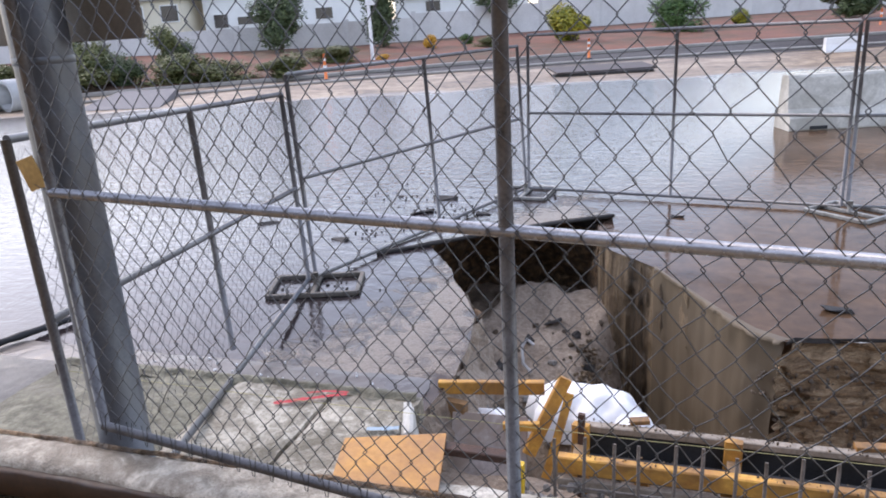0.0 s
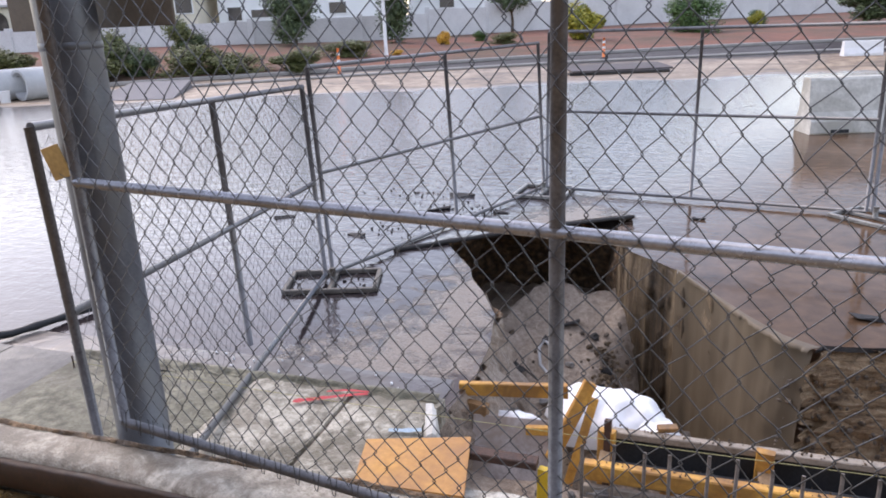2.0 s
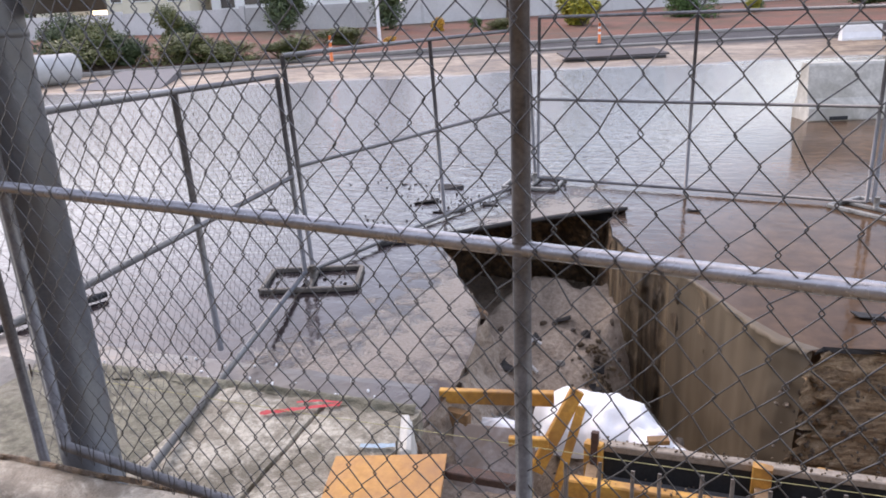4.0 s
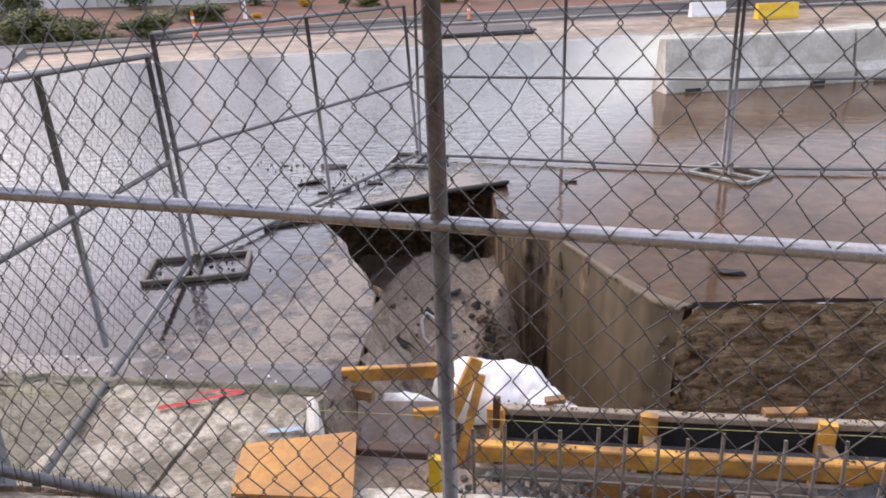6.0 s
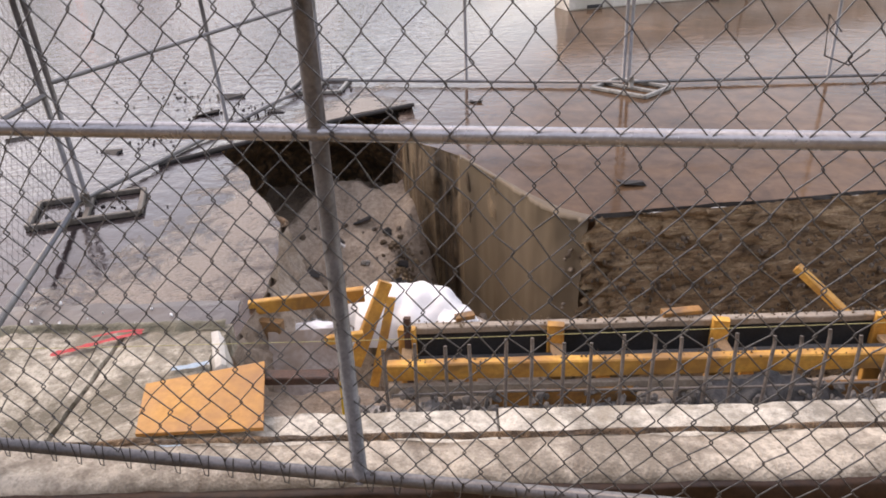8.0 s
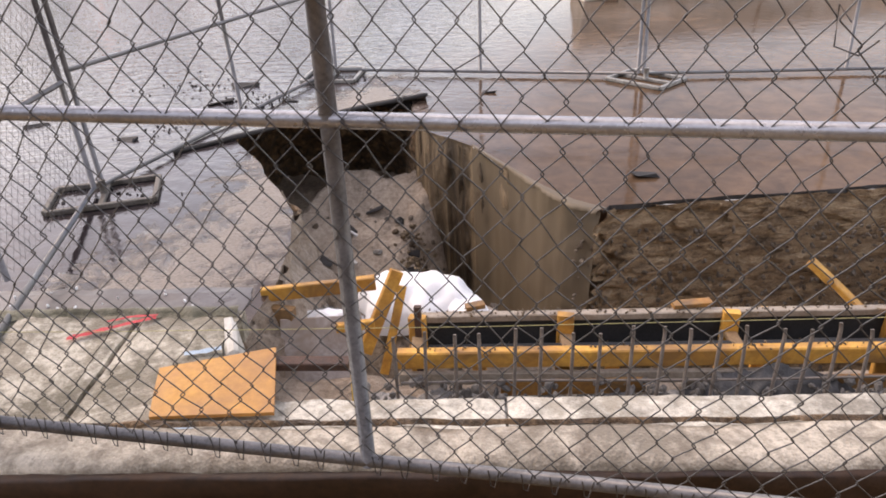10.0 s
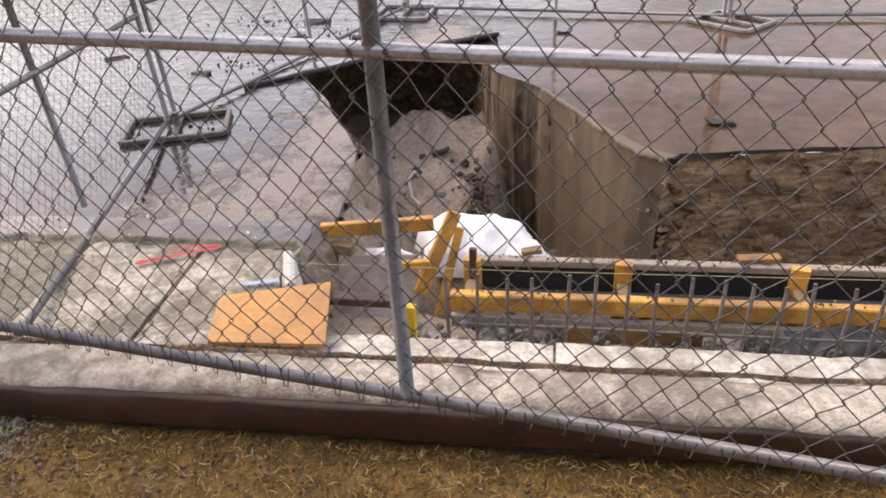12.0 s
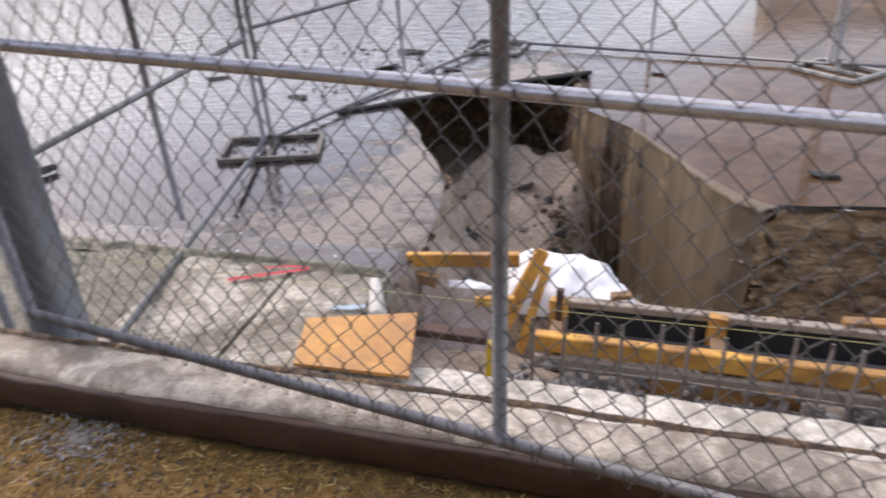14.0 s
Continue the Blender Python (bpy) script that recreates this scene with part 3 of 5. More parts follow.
def pebble_mesh(count, place, size, seed, material, name):
    """Many small angular stones in one mesh."""
    r = random.Random(seed)
    base = bmesh.new()
    bmesh.ops.create_icosphere(base, subdivisions=1, radius=1)
    bv = [v.co.copy() for v in base.verts]
    bf = [tuple(v.index for v in f.verts) for f in base.faces]
    base.free()
    verts, faces = [], []
    for _ in range(count):
        p = place(r)
        k = r.uniform(*size)
        rot = Euler((r.uniform(0, 6), r.uniform(0, 6), r.uniform(0, 6))).to_matrix()
        sc = Vector((r.uniform(0.7, 1.4), r.uniform(0.6, 1.0), r.uniform(0.4, 0.8)))
        n0 = len(verts)
        for v in bv:
            q = rot @ Vector((v.x * sc.x, v.y * sc.y, v.z * sc.z)) * k * r.uniform(0.85, 1.15)
            verts.append(tuple(p + q))
        faces += [tuple(i + n0 for i in f) for f in bf]
    return raw(name, verts, faces, material)


def on_earth(r):
    u, t = r.uniform(1.0, 6.0), r.random()
    return S(u, 3.07 + 0.095 * (u - 1.0) ** 0.7 - 0.08 * t + r.uniform(-0.05, 0.03), -0.2 - 1.3 * t)


tagged(new("stones", pebble_mesh(1500, on_earth, (0.005, 0.026), 5, M["stone"], "stones")), "stones and clods stuck in the cut earth", "stones", kind="stuff")


def on_floor(r):
    x, y = r.uniform(-2.0, 0.6), r.uniform(2.0, 4.8)
    return Vector((x, y, floor_height(x, y) + 0.005))


def on_slump(r):
    t = r.random()
    x, y = -1.05 + 0.45 * t + r.gauss(0, 0.09), 4.5 - 1.6 * t + r.gauss(0, 0.06)
    return Vector((x, y, floor_height(x, y) + 0.01))


tagged(new("clods", pebble_mesh(420, on_slump, (0.006, 0.04), 16, M["streaked"], "clods")), "dark clods of earth slumped down the clay", "clods", kind="stuff")
tagged(new("rubble", pebble_mesh(160, on_floor, (0.01, 0.05), 6, M["stone"], "rubble")), "loose rubble lying in the mud", "rubble", kind="stuff")

# things washed down into the hole
def at_floor(x, y, lift=0.0):
    return Vector((x, y, floor_height(x, y) + lift))


sunk_board = thing("broken_board", "short black board stuck in the slumped clay", "board", at=at_floor(-1.45, 4.62))
part("board", beam(at_floor(-1.53, 4.61, 0.03), at_floor(-1.38, 4.66, 0.05), 0.06, 0.02, 0.005, (0, 0.3, 1), None, 0.012, 4), M["asphalt_edge"], sunk_board)
scrap = thing("bent_pipe", "bent pale scrap of pipe lying in the rubble", "pipe", at=at_floor(-1.5, 4.15))
part("pipe", tube([at_floor(-1.47, 4.02, 0.04), at_floor(-1.56, 4.06, 0.08), at_floor(-1.6, 4.14, 0.13), at_floor(-1.57, 4.2, 0.17), at_floor(-1.5, 4.2, 0.16)], 0.016, 10), M["pipe"], scrap, "", True)
for x, y, l, a in ((-1.02, 4.3, 0.2, 30), (-0.95, 4.05, 0.26, 60), (-1.2, 4.55, 0.16, -20), (-1.62, 4.35, 0.22, 75), (-1.75, 4.0, 0.18, 10)):
    chip = thing("asphalt_chunk", "dark broken chunk of asphalt in the mud", "asphalt chunk", "chunks in the hole", at=at_floor(x, y))
    part("chunk", box((l * 0.5, l * 0.3, 0.03), Matrix.Translation(at_floor(x, y, 0.03)) @ Euler((0.35, 0.25, radians(a))).to_matrix().to_4x4(), 0.01, None, 0.03, int(l * 500)), M["asphalt_edge"], chip)
for x, y, l in ((-1.32, 4.2, 0.07), (-1.05, 3.85, 0.06), (-1.4, 3.75, 0.09), (-1.55, 3.9, 0.08), (-1.25, 3.6, 0.06)):
    lump = thing("pale_rock", "pale broken rock lying in the mud", "rock", "rocks in the hole", at=at_floor(x, y))
    part("rock", box((l, l * 0.8, l * 0.6), Matrix.Translation(at_floor(x, y, l * 0.2)) @ Euler((0.4, 0.2, l * 40)).to_matrix().to_4x4(), 0.012, None, 0.014, int(l * 900)), M["pebble"], lump)


def on_bank(r):
    t = r.random()
    x, y = -1.28 - 0.25 * t + r.gauss(0, 0.1) + 0.12, 2.05 + 1.1 * t + r.gauss(0, 0.06)
    return Vector((x + 0.1, y, floor_height(x + 0.1, y) + r.uniform(0.0, 0.03)))


tagged(new("bank_gravel", pebble_mesh(900, on_bank, (0.006, 0.03), 26, M["pebble"], "bank_gravel")), "gravel and grit washed out of the bank", "gravel", kind="stuff")

# the undermined plate of asphalt that overhangs the cavity
plate = thing("asphalt_plate", "thin overhanging plate of broken asphalt above the cavity", "asphalt slab", at=(-2.1, 5.3, 0.0))


def plate_mesh():
    bm = bmesh.new()
    front = [Vector((-3.05, 4.0, 0.03)), Vector((-2.6, 4.47, 0.045)), Vector((-2.05, 5.04, 0.06)), Vector((-1.6, 5.44, 0.075)), Vector((-1.16, 5.78, 0.085))]
    back = [Vector((-3.15, 4.35, 0.006)), Vector((-2.85, 5.2, 0.006)), Vector((-2.5, 5.95, 0.006)), Vector((-1.9, 6.3, 0.006)), Vector((-1.25, 6.05, 0.006))]
    grid = []
    for a, b in zip(densify_open(front, 0.08), densify_open(back, 0.08, len(densify_open(front, 0.08)))):
        row = []
        for k in range(7):
            p = a.lerp(b, k / 6)
            w = 0.02 * fbm(p, 6) if k == 0 else 0
            row.append(Vector((p.x + w, p.y - w, p.z + 0.01 * fbm(p, 3) * (1 - k / 6))))
        grid.append(row)
    tops = [[bm.verts.new(p) for p in row] for row in grid]
    lows = [[bm.verts.new(p - Vector((0, 0, 0.045))) for p in row] for row in grid]
    for i in range(len(tops) - 1):
        for k in range(6):
            bm.faces.new((tops[i][k], tops[i + 1][k], tops[i + 1][k + 1], tops[i][k + 1]))
            bm.faces.new((lows[i][k], lows[i][k + 1], lows[i + 1][k + 1], lows[i + 1][k]))
        bm.faces.new((tops[i][0], lows[i][0], lows[i + 1][0], tops[i + 1][0]))
        bm.faces.new((tops[i][6], tops[i + 1][6], lows[i + 1][6], lows[i][6]))
    for i in (0, -1):
        for k in range(6):
            bm.faces.new((tops[i][k], tops[i][k + 1], lows[i][k + 1], lows[i][k]))
    bmesh.ops.recalc_face_normals(bm, faces=bm.faces)
    return bm


def densify_open(pts, step, count=None):
    total = sum((b - a).length for a, b in zip(pts, pts[1:]))
    count = count or int(total / step) + 1
    out = []
    for i in range(count):
        d = total * i / (count - 1)
        for a, b in zip(pts, pts[1:]):
            l = (b - a).length
            if d <= l + 1e-6:
                out.append(a.lerp(b, min(1, d / l)))
                break
            d -= l
    return out


part("slab", plate_mesh(), M["road"], plate)
front_pts = densify_open([Vector((-3.04, 3.985, 0.012)), Vector((-2.05, 5.025, 0.042)), Vector((-1.15, 5.765, 0.066))], 0.06)
part("broken_lip", tube([p + Vector((0.01 * fbm(p, 8), -0.01 * fbm(p, 6), 0)) for p in front_pts], [0.022 + 0.008 * fbm(p, 7) for p in front_pts], 6), M["asphalt_edge"], plate, "black broken lip of the plate")

# ---- low wall, sidewalk and verge ----


def wall_fn(prof):
    def fn(s, t):
        u = -7 + 14 * s
        k = t * (len(prof) - 1)
        i = min(int(k), len(prof) - 2)
        v = prof[i][0] + (prof[i + 1][0] - prof[i][0]) * (k - i)
        z = prof[i][1] + (prof[i + 1][1] - prof[i][1]) * (k - i)
        p = S(u, v, z)
        w = 0.012 * fbm(p, 2.2) + 0.006 * fbm(p, 11)
        chip = max(0.0, fbm((u, v * 2, z * 2), 3.1) - 0.45) * 0.05
        return p + Vector((0, w, 0.6 * w - chip))
    return fn


low_wall = tagged(new("low_wall", sheet(wall_fn([(0.20, 0.2), (0.19, 0.40), (0.11, 0.445), (0.098, 0.50), (0.112, 0.535), (0.15, 0.55), (0.20, 0.55), (0.25, 0.55), (0.285, 0.538), (0.30, 0.50), (0.305, 0.30), (0.31, 0.05)]), 560, 20, M["wall"], "low_wall")),
                  "weathered low concrete wall, worn and damp", "wall", kind="structure")


def board_fn(s, t):
    prof = [(0.118, 0.515), (0.086, 0.512), (0.080, 0.505), (0.078, 0.405), (0.084, 0.392), (0.19, 0.39)]
    k = t * 5
    i = min(int(k), 4)
    v = prof[i][0] + (prof[i + 1][0] - prof[i][0]) * (k - i)
    z = prof[i][1] + (prof[i + 1][1] - prof[i][1]) * (k - i)
    p = S(-7 + 14 * s, v, z)
    return p + Vector((0, 0.006 * fbm(p, 3) + 0.004 * fbm((p.x * 2, p.z * 30, 0), 3), 0.004 * fbm(p, 5)))


tagged(link_part("front_board", sheet(board_fn, 420, 10, M["wet_timber"], "front_board"), low_wall), "dark wet board along the wall's verge side")


# raised dark strip added for the dark gap between wall and sidewalk
def gap_fn(s, t):
    p = S(-7 + 14 * s, 0.268 + 0.026 * t, WALL_Z - 0.004 + 0.012 * math.sin(math.pi * t))
    return p + Vector((0, 0.010 * fbm((p.x, 0, 1), 2.5), 0.010 * fbm((p.x * 3, t, 0), 2)))


tagged(link_part("gap_line", sheet(gap_fn, 500, 4, M["soil"], "gap_line"), low_wall), "dark ridge added for the gap behind the wall")


def slab(u0, u1, v0, v1, top, mat, parent, label, rag=(0, 0, 0, 0), seed=0, thick=0.14):
    """A sidewalk slab with a rough top; rag: how far the sides at u0, u1, v0, v1 are broken."""
    nu, nv = max(4, int((u1 - u0) / 0.06)), max(4, int((v1 - v0) / 0.06))
    verts, faces = [], []
    g = 0.006
    for j in range(nv + 1):
        for i in range(nu + 1):
            a, b = i / nu, j / nv
            u, v = u0 + g + (u1 - u0 - 2 * g) * a, v0 + g + (v1 - v0 - 2 * g) * b
            w = fbm((u * 3 + seed, v * 3, 1.0), 2.0)
            w2 = fbm((u * 3, v * 3 + seed, 5.0), 2.0)
            u += (rag[0] * (1 - a) + rag[1] * a) * w
            v += (rag[2] * (1 - b) + rag[3] * b) * w2
            round_off = 0.006 if i in (0, nu) or j in (0, nv) else 0.0
            p = S(u, v, 0)
            verts.append((p.x, p.y, top - round_off + 0.006 * fbm((u, v, seed), 4) + 0.003 * fbm((u, v, seed), 15)))
    for j in range(nv):
        for i in range(nu):
            a = j * (nu + 1) + i
            faces.append((a, a + 1, a + nu + 2, a + nu + 1))
    loop = [i for i in range(nu + 1)] + [j * (nu + 1) + nu for j in range(1, nv + 1)] + [nv * (nu + 1) + i for i in range(nu - 1, -1, -1)] + [j * (nu + 1) for j in range(nv - 1, 0, -1)]
    n0 = len(verts)
    for i in loop:
        x, y, z = verts[i]
        verts.append((x, y, z - thick))
    for k in range(len(loop)):
        m = (k + 1) % len(loop)
        faces.append((loop[k], n0 + k, n0 + m, loop[m]))
    me = raw("slab", verts, faces, mat)
    return tagged(link_part("slab", me, parent), label)


sidewalk = thing("sidewalk", "concrete sidewalk, broken off beside the hole", "sidewalk", kind="structure", at=S(-2, 0.9))
JOINTS = [-4.5, -3.9, -3.3]
for k, (a, b) in enumerate(zip(JOINTS, JOINTS[1:])):
    slab(a, b, 0.30, 0.86, WALK_Z - 0.004, M["clean_walk"], sidewalk, "plain pale sidewalk slab", seed=k)
    slab(a, b, 0.86, 1.56, WALK_Z - 0.01, M["clean_walk"], sidewalk, "plain pale sidewalk slab", seed=k + 9)
slab(-3.3, -2.0, 0.30, 1.56, WALK_Z, M["mossy_walk"], sidewalk, "stained sidewalk slab", (0, 0, 0, 0.02), 21)
slab(-2.0, -1.372, 0.30, 1.56, WALK_Z + 0.006, M["walk"], sidewalk, "stained sidewalk slab", (0, 0.008, 0, 0.03), 28)
slab(-1.362, -0.86, 0.30, 1.56, WALK_Z + 0.002, M["walk"], sidewalk, "stained sidewalk slab with a broken end", (0.008, 0.07, 0, 0.03), 22)
part("joint_dirt", box((6.0, 1.2, 0.12), Matrix.Translation(S(-1.4, 0.92, WALK_Z - 0.085)) @ Matrix.Rotation(STREET, 4, "Z") @ Matrix.Diagonal((0.17, 1, 1, 1)), 0.0), M["mud_floor"], sidewalk, "dirt in the slab joints")
slab(-0.86, 0.42, 0.30, 0.86, WALK_Z, M["strip"], sidewalk, "rough pale strip of sidewalk", (0, 0, 0, 0.022), 23)
slab(0.42, 1.9, 0.30, 0.86, WALK_Z + 0.004, M["strip"], sidewalk, "rough pale strip of sidewalk", (0, 0, 0, 0.022), 24)
slab(1.9, 3.6, 0.30, 0.86, WALK_Z, M["strip"], sidewalk, "rough pale strip of sidewalk", (0, 0, 0, 0.022), 25)
slab(3.6, 6.4, 0.30, 0.86, WALK_Z, M["strip"], sidewalk, "rough pale strip of sidewalk", (0, 0, 0, 0.022), 26)

slab(-4.5, -3.3, 1.575, 2.085, 0.010, M["gutter"], sidewalk, "smooth wet gutter slab", (0, 0, 0, 0.015), 31, 0.10)
slab(-3.3, -0.965, 1.575, 2.085, 0.014, M["gutter"], sidewalk, "smooth wet gutter slab beside the hole", (0, 0.03, 0, 0.015), 32, 0.12)


def kerb_silt_fn(s, t):
    u = -3.3 + 2.42 * s
    w = 0.10 + 0.09 * fbm((u, 0, 2), 1.6) + 0.05 * fbm((u, 0, 7), 6)
    v = 1.565 - max(0.03, w) * t
    return S(u, v, WALK_Z + 0.004 + 0.022 * math.sin(math.pi * min(1, t + 0.25)) + 0.008 * fbm((u, v, 3), 12))


part_silt = tagged(link_part("washed_silt", sheet(kerb_silt_fn, 160, 8, M["mossy_walk"], "washed_silt"), sidewalk), "line of washed silt along the kerb")

# the face of the cut below the sidewalk strip
def cut_fn(s, t):
    u = -0.95 + 7.4 * s
    p = S(u, 0.83, WALK_Z - 0.12 - 0.5 * t)
    return p + Vector((0, 0.05 * fbm(p, 4), 0))


tagged(new("cut_bank", sheet(cut_fn, 140, 10, M["wet_concrete"], "cut_bank")), "grey earth and concrete below the broken sidewalk", "bank", kind="structure")


def end_fn(s, t):
    v = 0.8 + 0.78 * s
    p = S(-0.9, v, WALK_Z - 0.10 - 0.75 * t)
    return p + Vector((0.05 * fbm(p, 4) + 0.12 * t, 0, 0))


tagged(new("sidewalk_bank", sheet(end_fn, 20, 14, M["soil"], "sidewalk_bank")), "dark wet earth under the sidewalk's broken end", "bank", kind="structure")

# verge where the camera stands


def verge_z(x, y):
    return STRAW_Z + 0.015 * fbm((x, y, 0), 3) + 0.006 * fbm((x, y, 3), 12)


def verge_fn(s, t):
    p = S(-7 + 14 * s, -6 + 6.14 * t)
    return Vector((p.x, p.y, verge_z(p.x, p.y) - 0.03 * max(0.0, (t - 0.985) / 0.015)))


verge = tagged(new("verge", sheet(verge_fn, 220, 130, M["litter"], "verge")), "damp mulch bank strewn with straw", "verge", kind="structure")


def straw_mesh():
    r = random.Random(11)
    verts, faces = [], []
    for k in range(19000):
        p = S(r.uniform(-2.6, 2.4), 0.075 - abs(r.gauss(0, 0.42)))
        p.z = verge_z(p.x, p.y) + r.uniform(0.0, 0.014)
        a, l, w = r.uniform(0, math.pi), r.uniform(0.010, 0.042), r.uniform(0.0008, 0.0024)
        d = Vector((math.cos(a), math.sin(a), r.uniform(-0.15, 0.18) if r.random() < 0.97 else r.uniform(0.4, 1.0)))
        side = Vector((-d.y, d.x, 0)).normalized() * w
        bend = Vector((0, 0, r.uniform(-0.006, 0.008))) + side * r.uniform(-4, 4)
        n0 = len(verts)
        for q, f in ((p, 1.0), (p + d * l * 0.5 + bend, 0.9), (p + d * l, 0.35)):
            verts += [tuple(q - side * f), tuple(q + side * f), tuple(q + Vector((0, 0, w * 1.3 * f)))]
        for s in (0, 3):
            for i in range(3):
                j = (i + 1) % 3
                faces.append((n0 + s + i, n0 + s + j, n0 + s + 3 + j, n0 + s + 3 + i))
    return raw("straw", verts, faces, M["straw"])


tagged(new("straw", straw_mesh()), "scattered wet brown straw on the verge", "straw", kind="stuff")


def on_verge(r):
    p = S(r.uniform(-2.4, 2.2), 0.04 - abs(r.gauss(0, 0.4)))
    return Vector((p.x, p.y, verge_z(p.x, p.y) + 0.003))


tagged(new("gravel", pebble_mesh(1500, on_verge, (0.003, 0.011), 8, M["stone"], "gravel")), "small gravel and wood chips among the straw", "gravel", kind="stuff")


def on_patch(r):
    a, d = r.uniform(0, 6.28), abs(r.gauss(0, 0.10))
    x, y = -1.42 + 1.5 * d * math.cos(a), -0.24 + d * math.sin(a)
    return Vector((x, y, verge_z(x, y) + 0.008))


tagged(new("pebbles", pebble_mesh(700, on_patch, (0.004, 0.010), 18, M["pebble"], "pebbles")), "patch of pale grey pebbles in the straw", "gravel", kind="stuff")

# ---- fences ----


def fabric(w, h, px, pz, r, material, name, sides=4, warp=0.006, seed=0):
    """Chain-link fabric in the x-z plane, from the corner at the origin."""
    verts, faces = [], []
    count, rows = int(w / (px / 2)), int(h / (pz / 2))
    rr = random.Random(seed)
    for i in range(count + 1):
        x0 = i * px / 2
        pts = []
        for k in range(rows + 1):
            right = (k + i) % 2 == 0
            x = x0 + (px / 4 + 0.003 if right else -px / 4 - 0.003)
            z = k * pz / 2
            y = r if right else -r
            wx = warp * fbm((x * 1.7 + seed, 0, z * 1.7), 2) + rr.gauss(0, 0.0028)
            wz = warp * fbm((x * 1.7, 3 + seed, z * 1.7), 2) + rr.gauss(0, 0.0028)
            wy = 2.2 * warp * fbm((x * 0.9, 7 + seed, z * 0.9), 2)
            back = -1 if right else 1
            lean = px / 2 * 0.05 * back
            pts += [(x + wx + lean, y * 0.3 + wy, z + wz - pz * 0.035), (x + wx, y + wy, z + wz), (x + wx + lean, y * 0.3 + wy, z + wz + pz * 0.035)]
        n0 = len(verts)
        for k, p in enumerate(pts):
            a, b = Vector(pts[max(0, k - 1)]), Vector(pts[min(len(pts) - 1, k + 1)])
            t = (b - a).normalized()
            nx = t.cross(Vector((0, 1, 0))).normalized()
            for s in range(sides):
                ang = 2 * math.pi * (s + 0.5) / sides
                q = Vector(p) + nx * (math.cos(ang) * r) + Vector((0, math.sin(ang) * r, 0))
                verts.append(tuple(q))
        for k in range(len(pts) - 1):
            for s in range(sides):
                m = (s + 1) % sides
                faces.append((n0 + k * sides + s, n0 + k * sides + m, n0 + (k + 1) * sides + m, n0 + (k + 1) * sides + s))
    return raw(name, verts, faces, material, True)


def panel(name, label, base, end, up, height, r, material, fabric_r=0.0, mid=True, kind_of="fence", group="", rail_z=0.0, seed=0, low_end=None):
    """A temporary fence panel: two end posts, one in the middle, three rails and its chain-link fabric."""
    base, end, up = Vector(base), Vector(end), Vector(up).normalized()
    x = (end - base)
    w = x.length
    x.normalize()
    y = up.cross(x).normalized()
    z = x.cross(y)
    m = Matrix((x, y, z)).transposed().to_4x4()
    m.translation = base
    ob = thing(name, label, kind_of, group)
    ob.matrix_basis = m

    def local(p, q, rad, nm):
        # only the near middle rail takes the steel lightened for sky light
        part(nm, tube([m @ Vector(p), m @ Vector(q)], rad, 12), M["lit_galv"] if nm == "rail" and name == "near_fence" and 0.1 < p[2] < 1.5 else material, ob)

    for xx in (0, w / 2, w):
        local((xx, 0, -0.045 if name == "near_fence" else 0), (xx, 0, height), r, "post")
    for zz in (rail_z, height * 0.505, height):
        if low_end is not None and zz == rail_z:
            part("rail", tube([low_end, end], r * 0.92, 12), material if name == "near_fence" else M["pole"], ob)
            continue
        local((0, -0.006, zz), (w, -0.006, zz), r * 0.92, "rail")
    if fabric_r:
        fab = new("chain_link_fabric", fabric(w - 0.04, height - 0.0, 0.083, 0.104, fabric_r, M["wire"], "chain_link_fabric", 4 if fabric_r > 0.0014 else 3, 0.006, seed))
        fab.parent = ob
        fab.location = (0.0233, -r * 1.15 if name == "near_fence" else r, 0)
    return ob, m


NEAR_Z = 0.695
near, near_m = panel("near_fence", "galvanised chain-link fence panel, middle rail coloured lighter for sky light", (-1.823, 0, NEAR_Z), (1.837, 0, NEAR_Z), (0, 0, 1), 1.85, 0.0205, M["galv"], 0.0018, kind_of="fence", seed=1, low_end=(-1.823, -0.004, NEAR_Z - 0.06))


def collar(p, axis, r, parent):
    p, axis = Vector(p), Vector(axis).normalized()
    part("clamp", tube([p - axis * 0.018, p - axis * 0.012, p + axis * 0.012, p + axis * 0.018], [r * 1.05, r * 1.2, r * 1.2, r * 1.05], 14), M["galv"], parent)


for zz in (1.85 * 0.505, 1.85):
    collar((0.007, 0, NEAR_Z + zz), (0, 0, 1), 0.0205, near)
# a strand of the fabric that has come loose
part("loose_wire", tube([(-1.96, 0.03, 1.30), (-1.93, 0.03, 1.36), (-1.86, 0.03, 1.34), (-1.85, 0.03, 1.42), (-1.83, 0.02, 1.58)], 0.0018, 6), M["wire"], near)
part("loose_wire", tube([(0.98, -0.03, 1.83), (0.955, -0.03, 1.86), (0.96, -0.03, 1.79), (1.0, -0.035, 1.775), (1.03, -0.03, 1.80)], 0.0017, 6), M["wire"], near)
# ends of the fabric curled round the bottom rail
for k in range(44):
    xx = -1.79 + k * 0.0795 + 0.004 * math.sin(k * 2.3)
    low = -0.03 * (1.84 - xx) / 1.84
    dz = 0.018 + 0.012 * noise.noise(Vector((k * 0.7, 0, 0)))
    part("wire_end", tube([(xx - 0.012, -0.026, NEAR_Z + 0.01), (xx - 0.004, -0.03, NEAR_Z - dz + low), (xx + 0.006, -0.03, NEAR_Z - dz - 0.004 + low), (xx + 0.018, -0.026, NEAR_Z + 0.012)], 0.0017, 4), M["wire"], near)

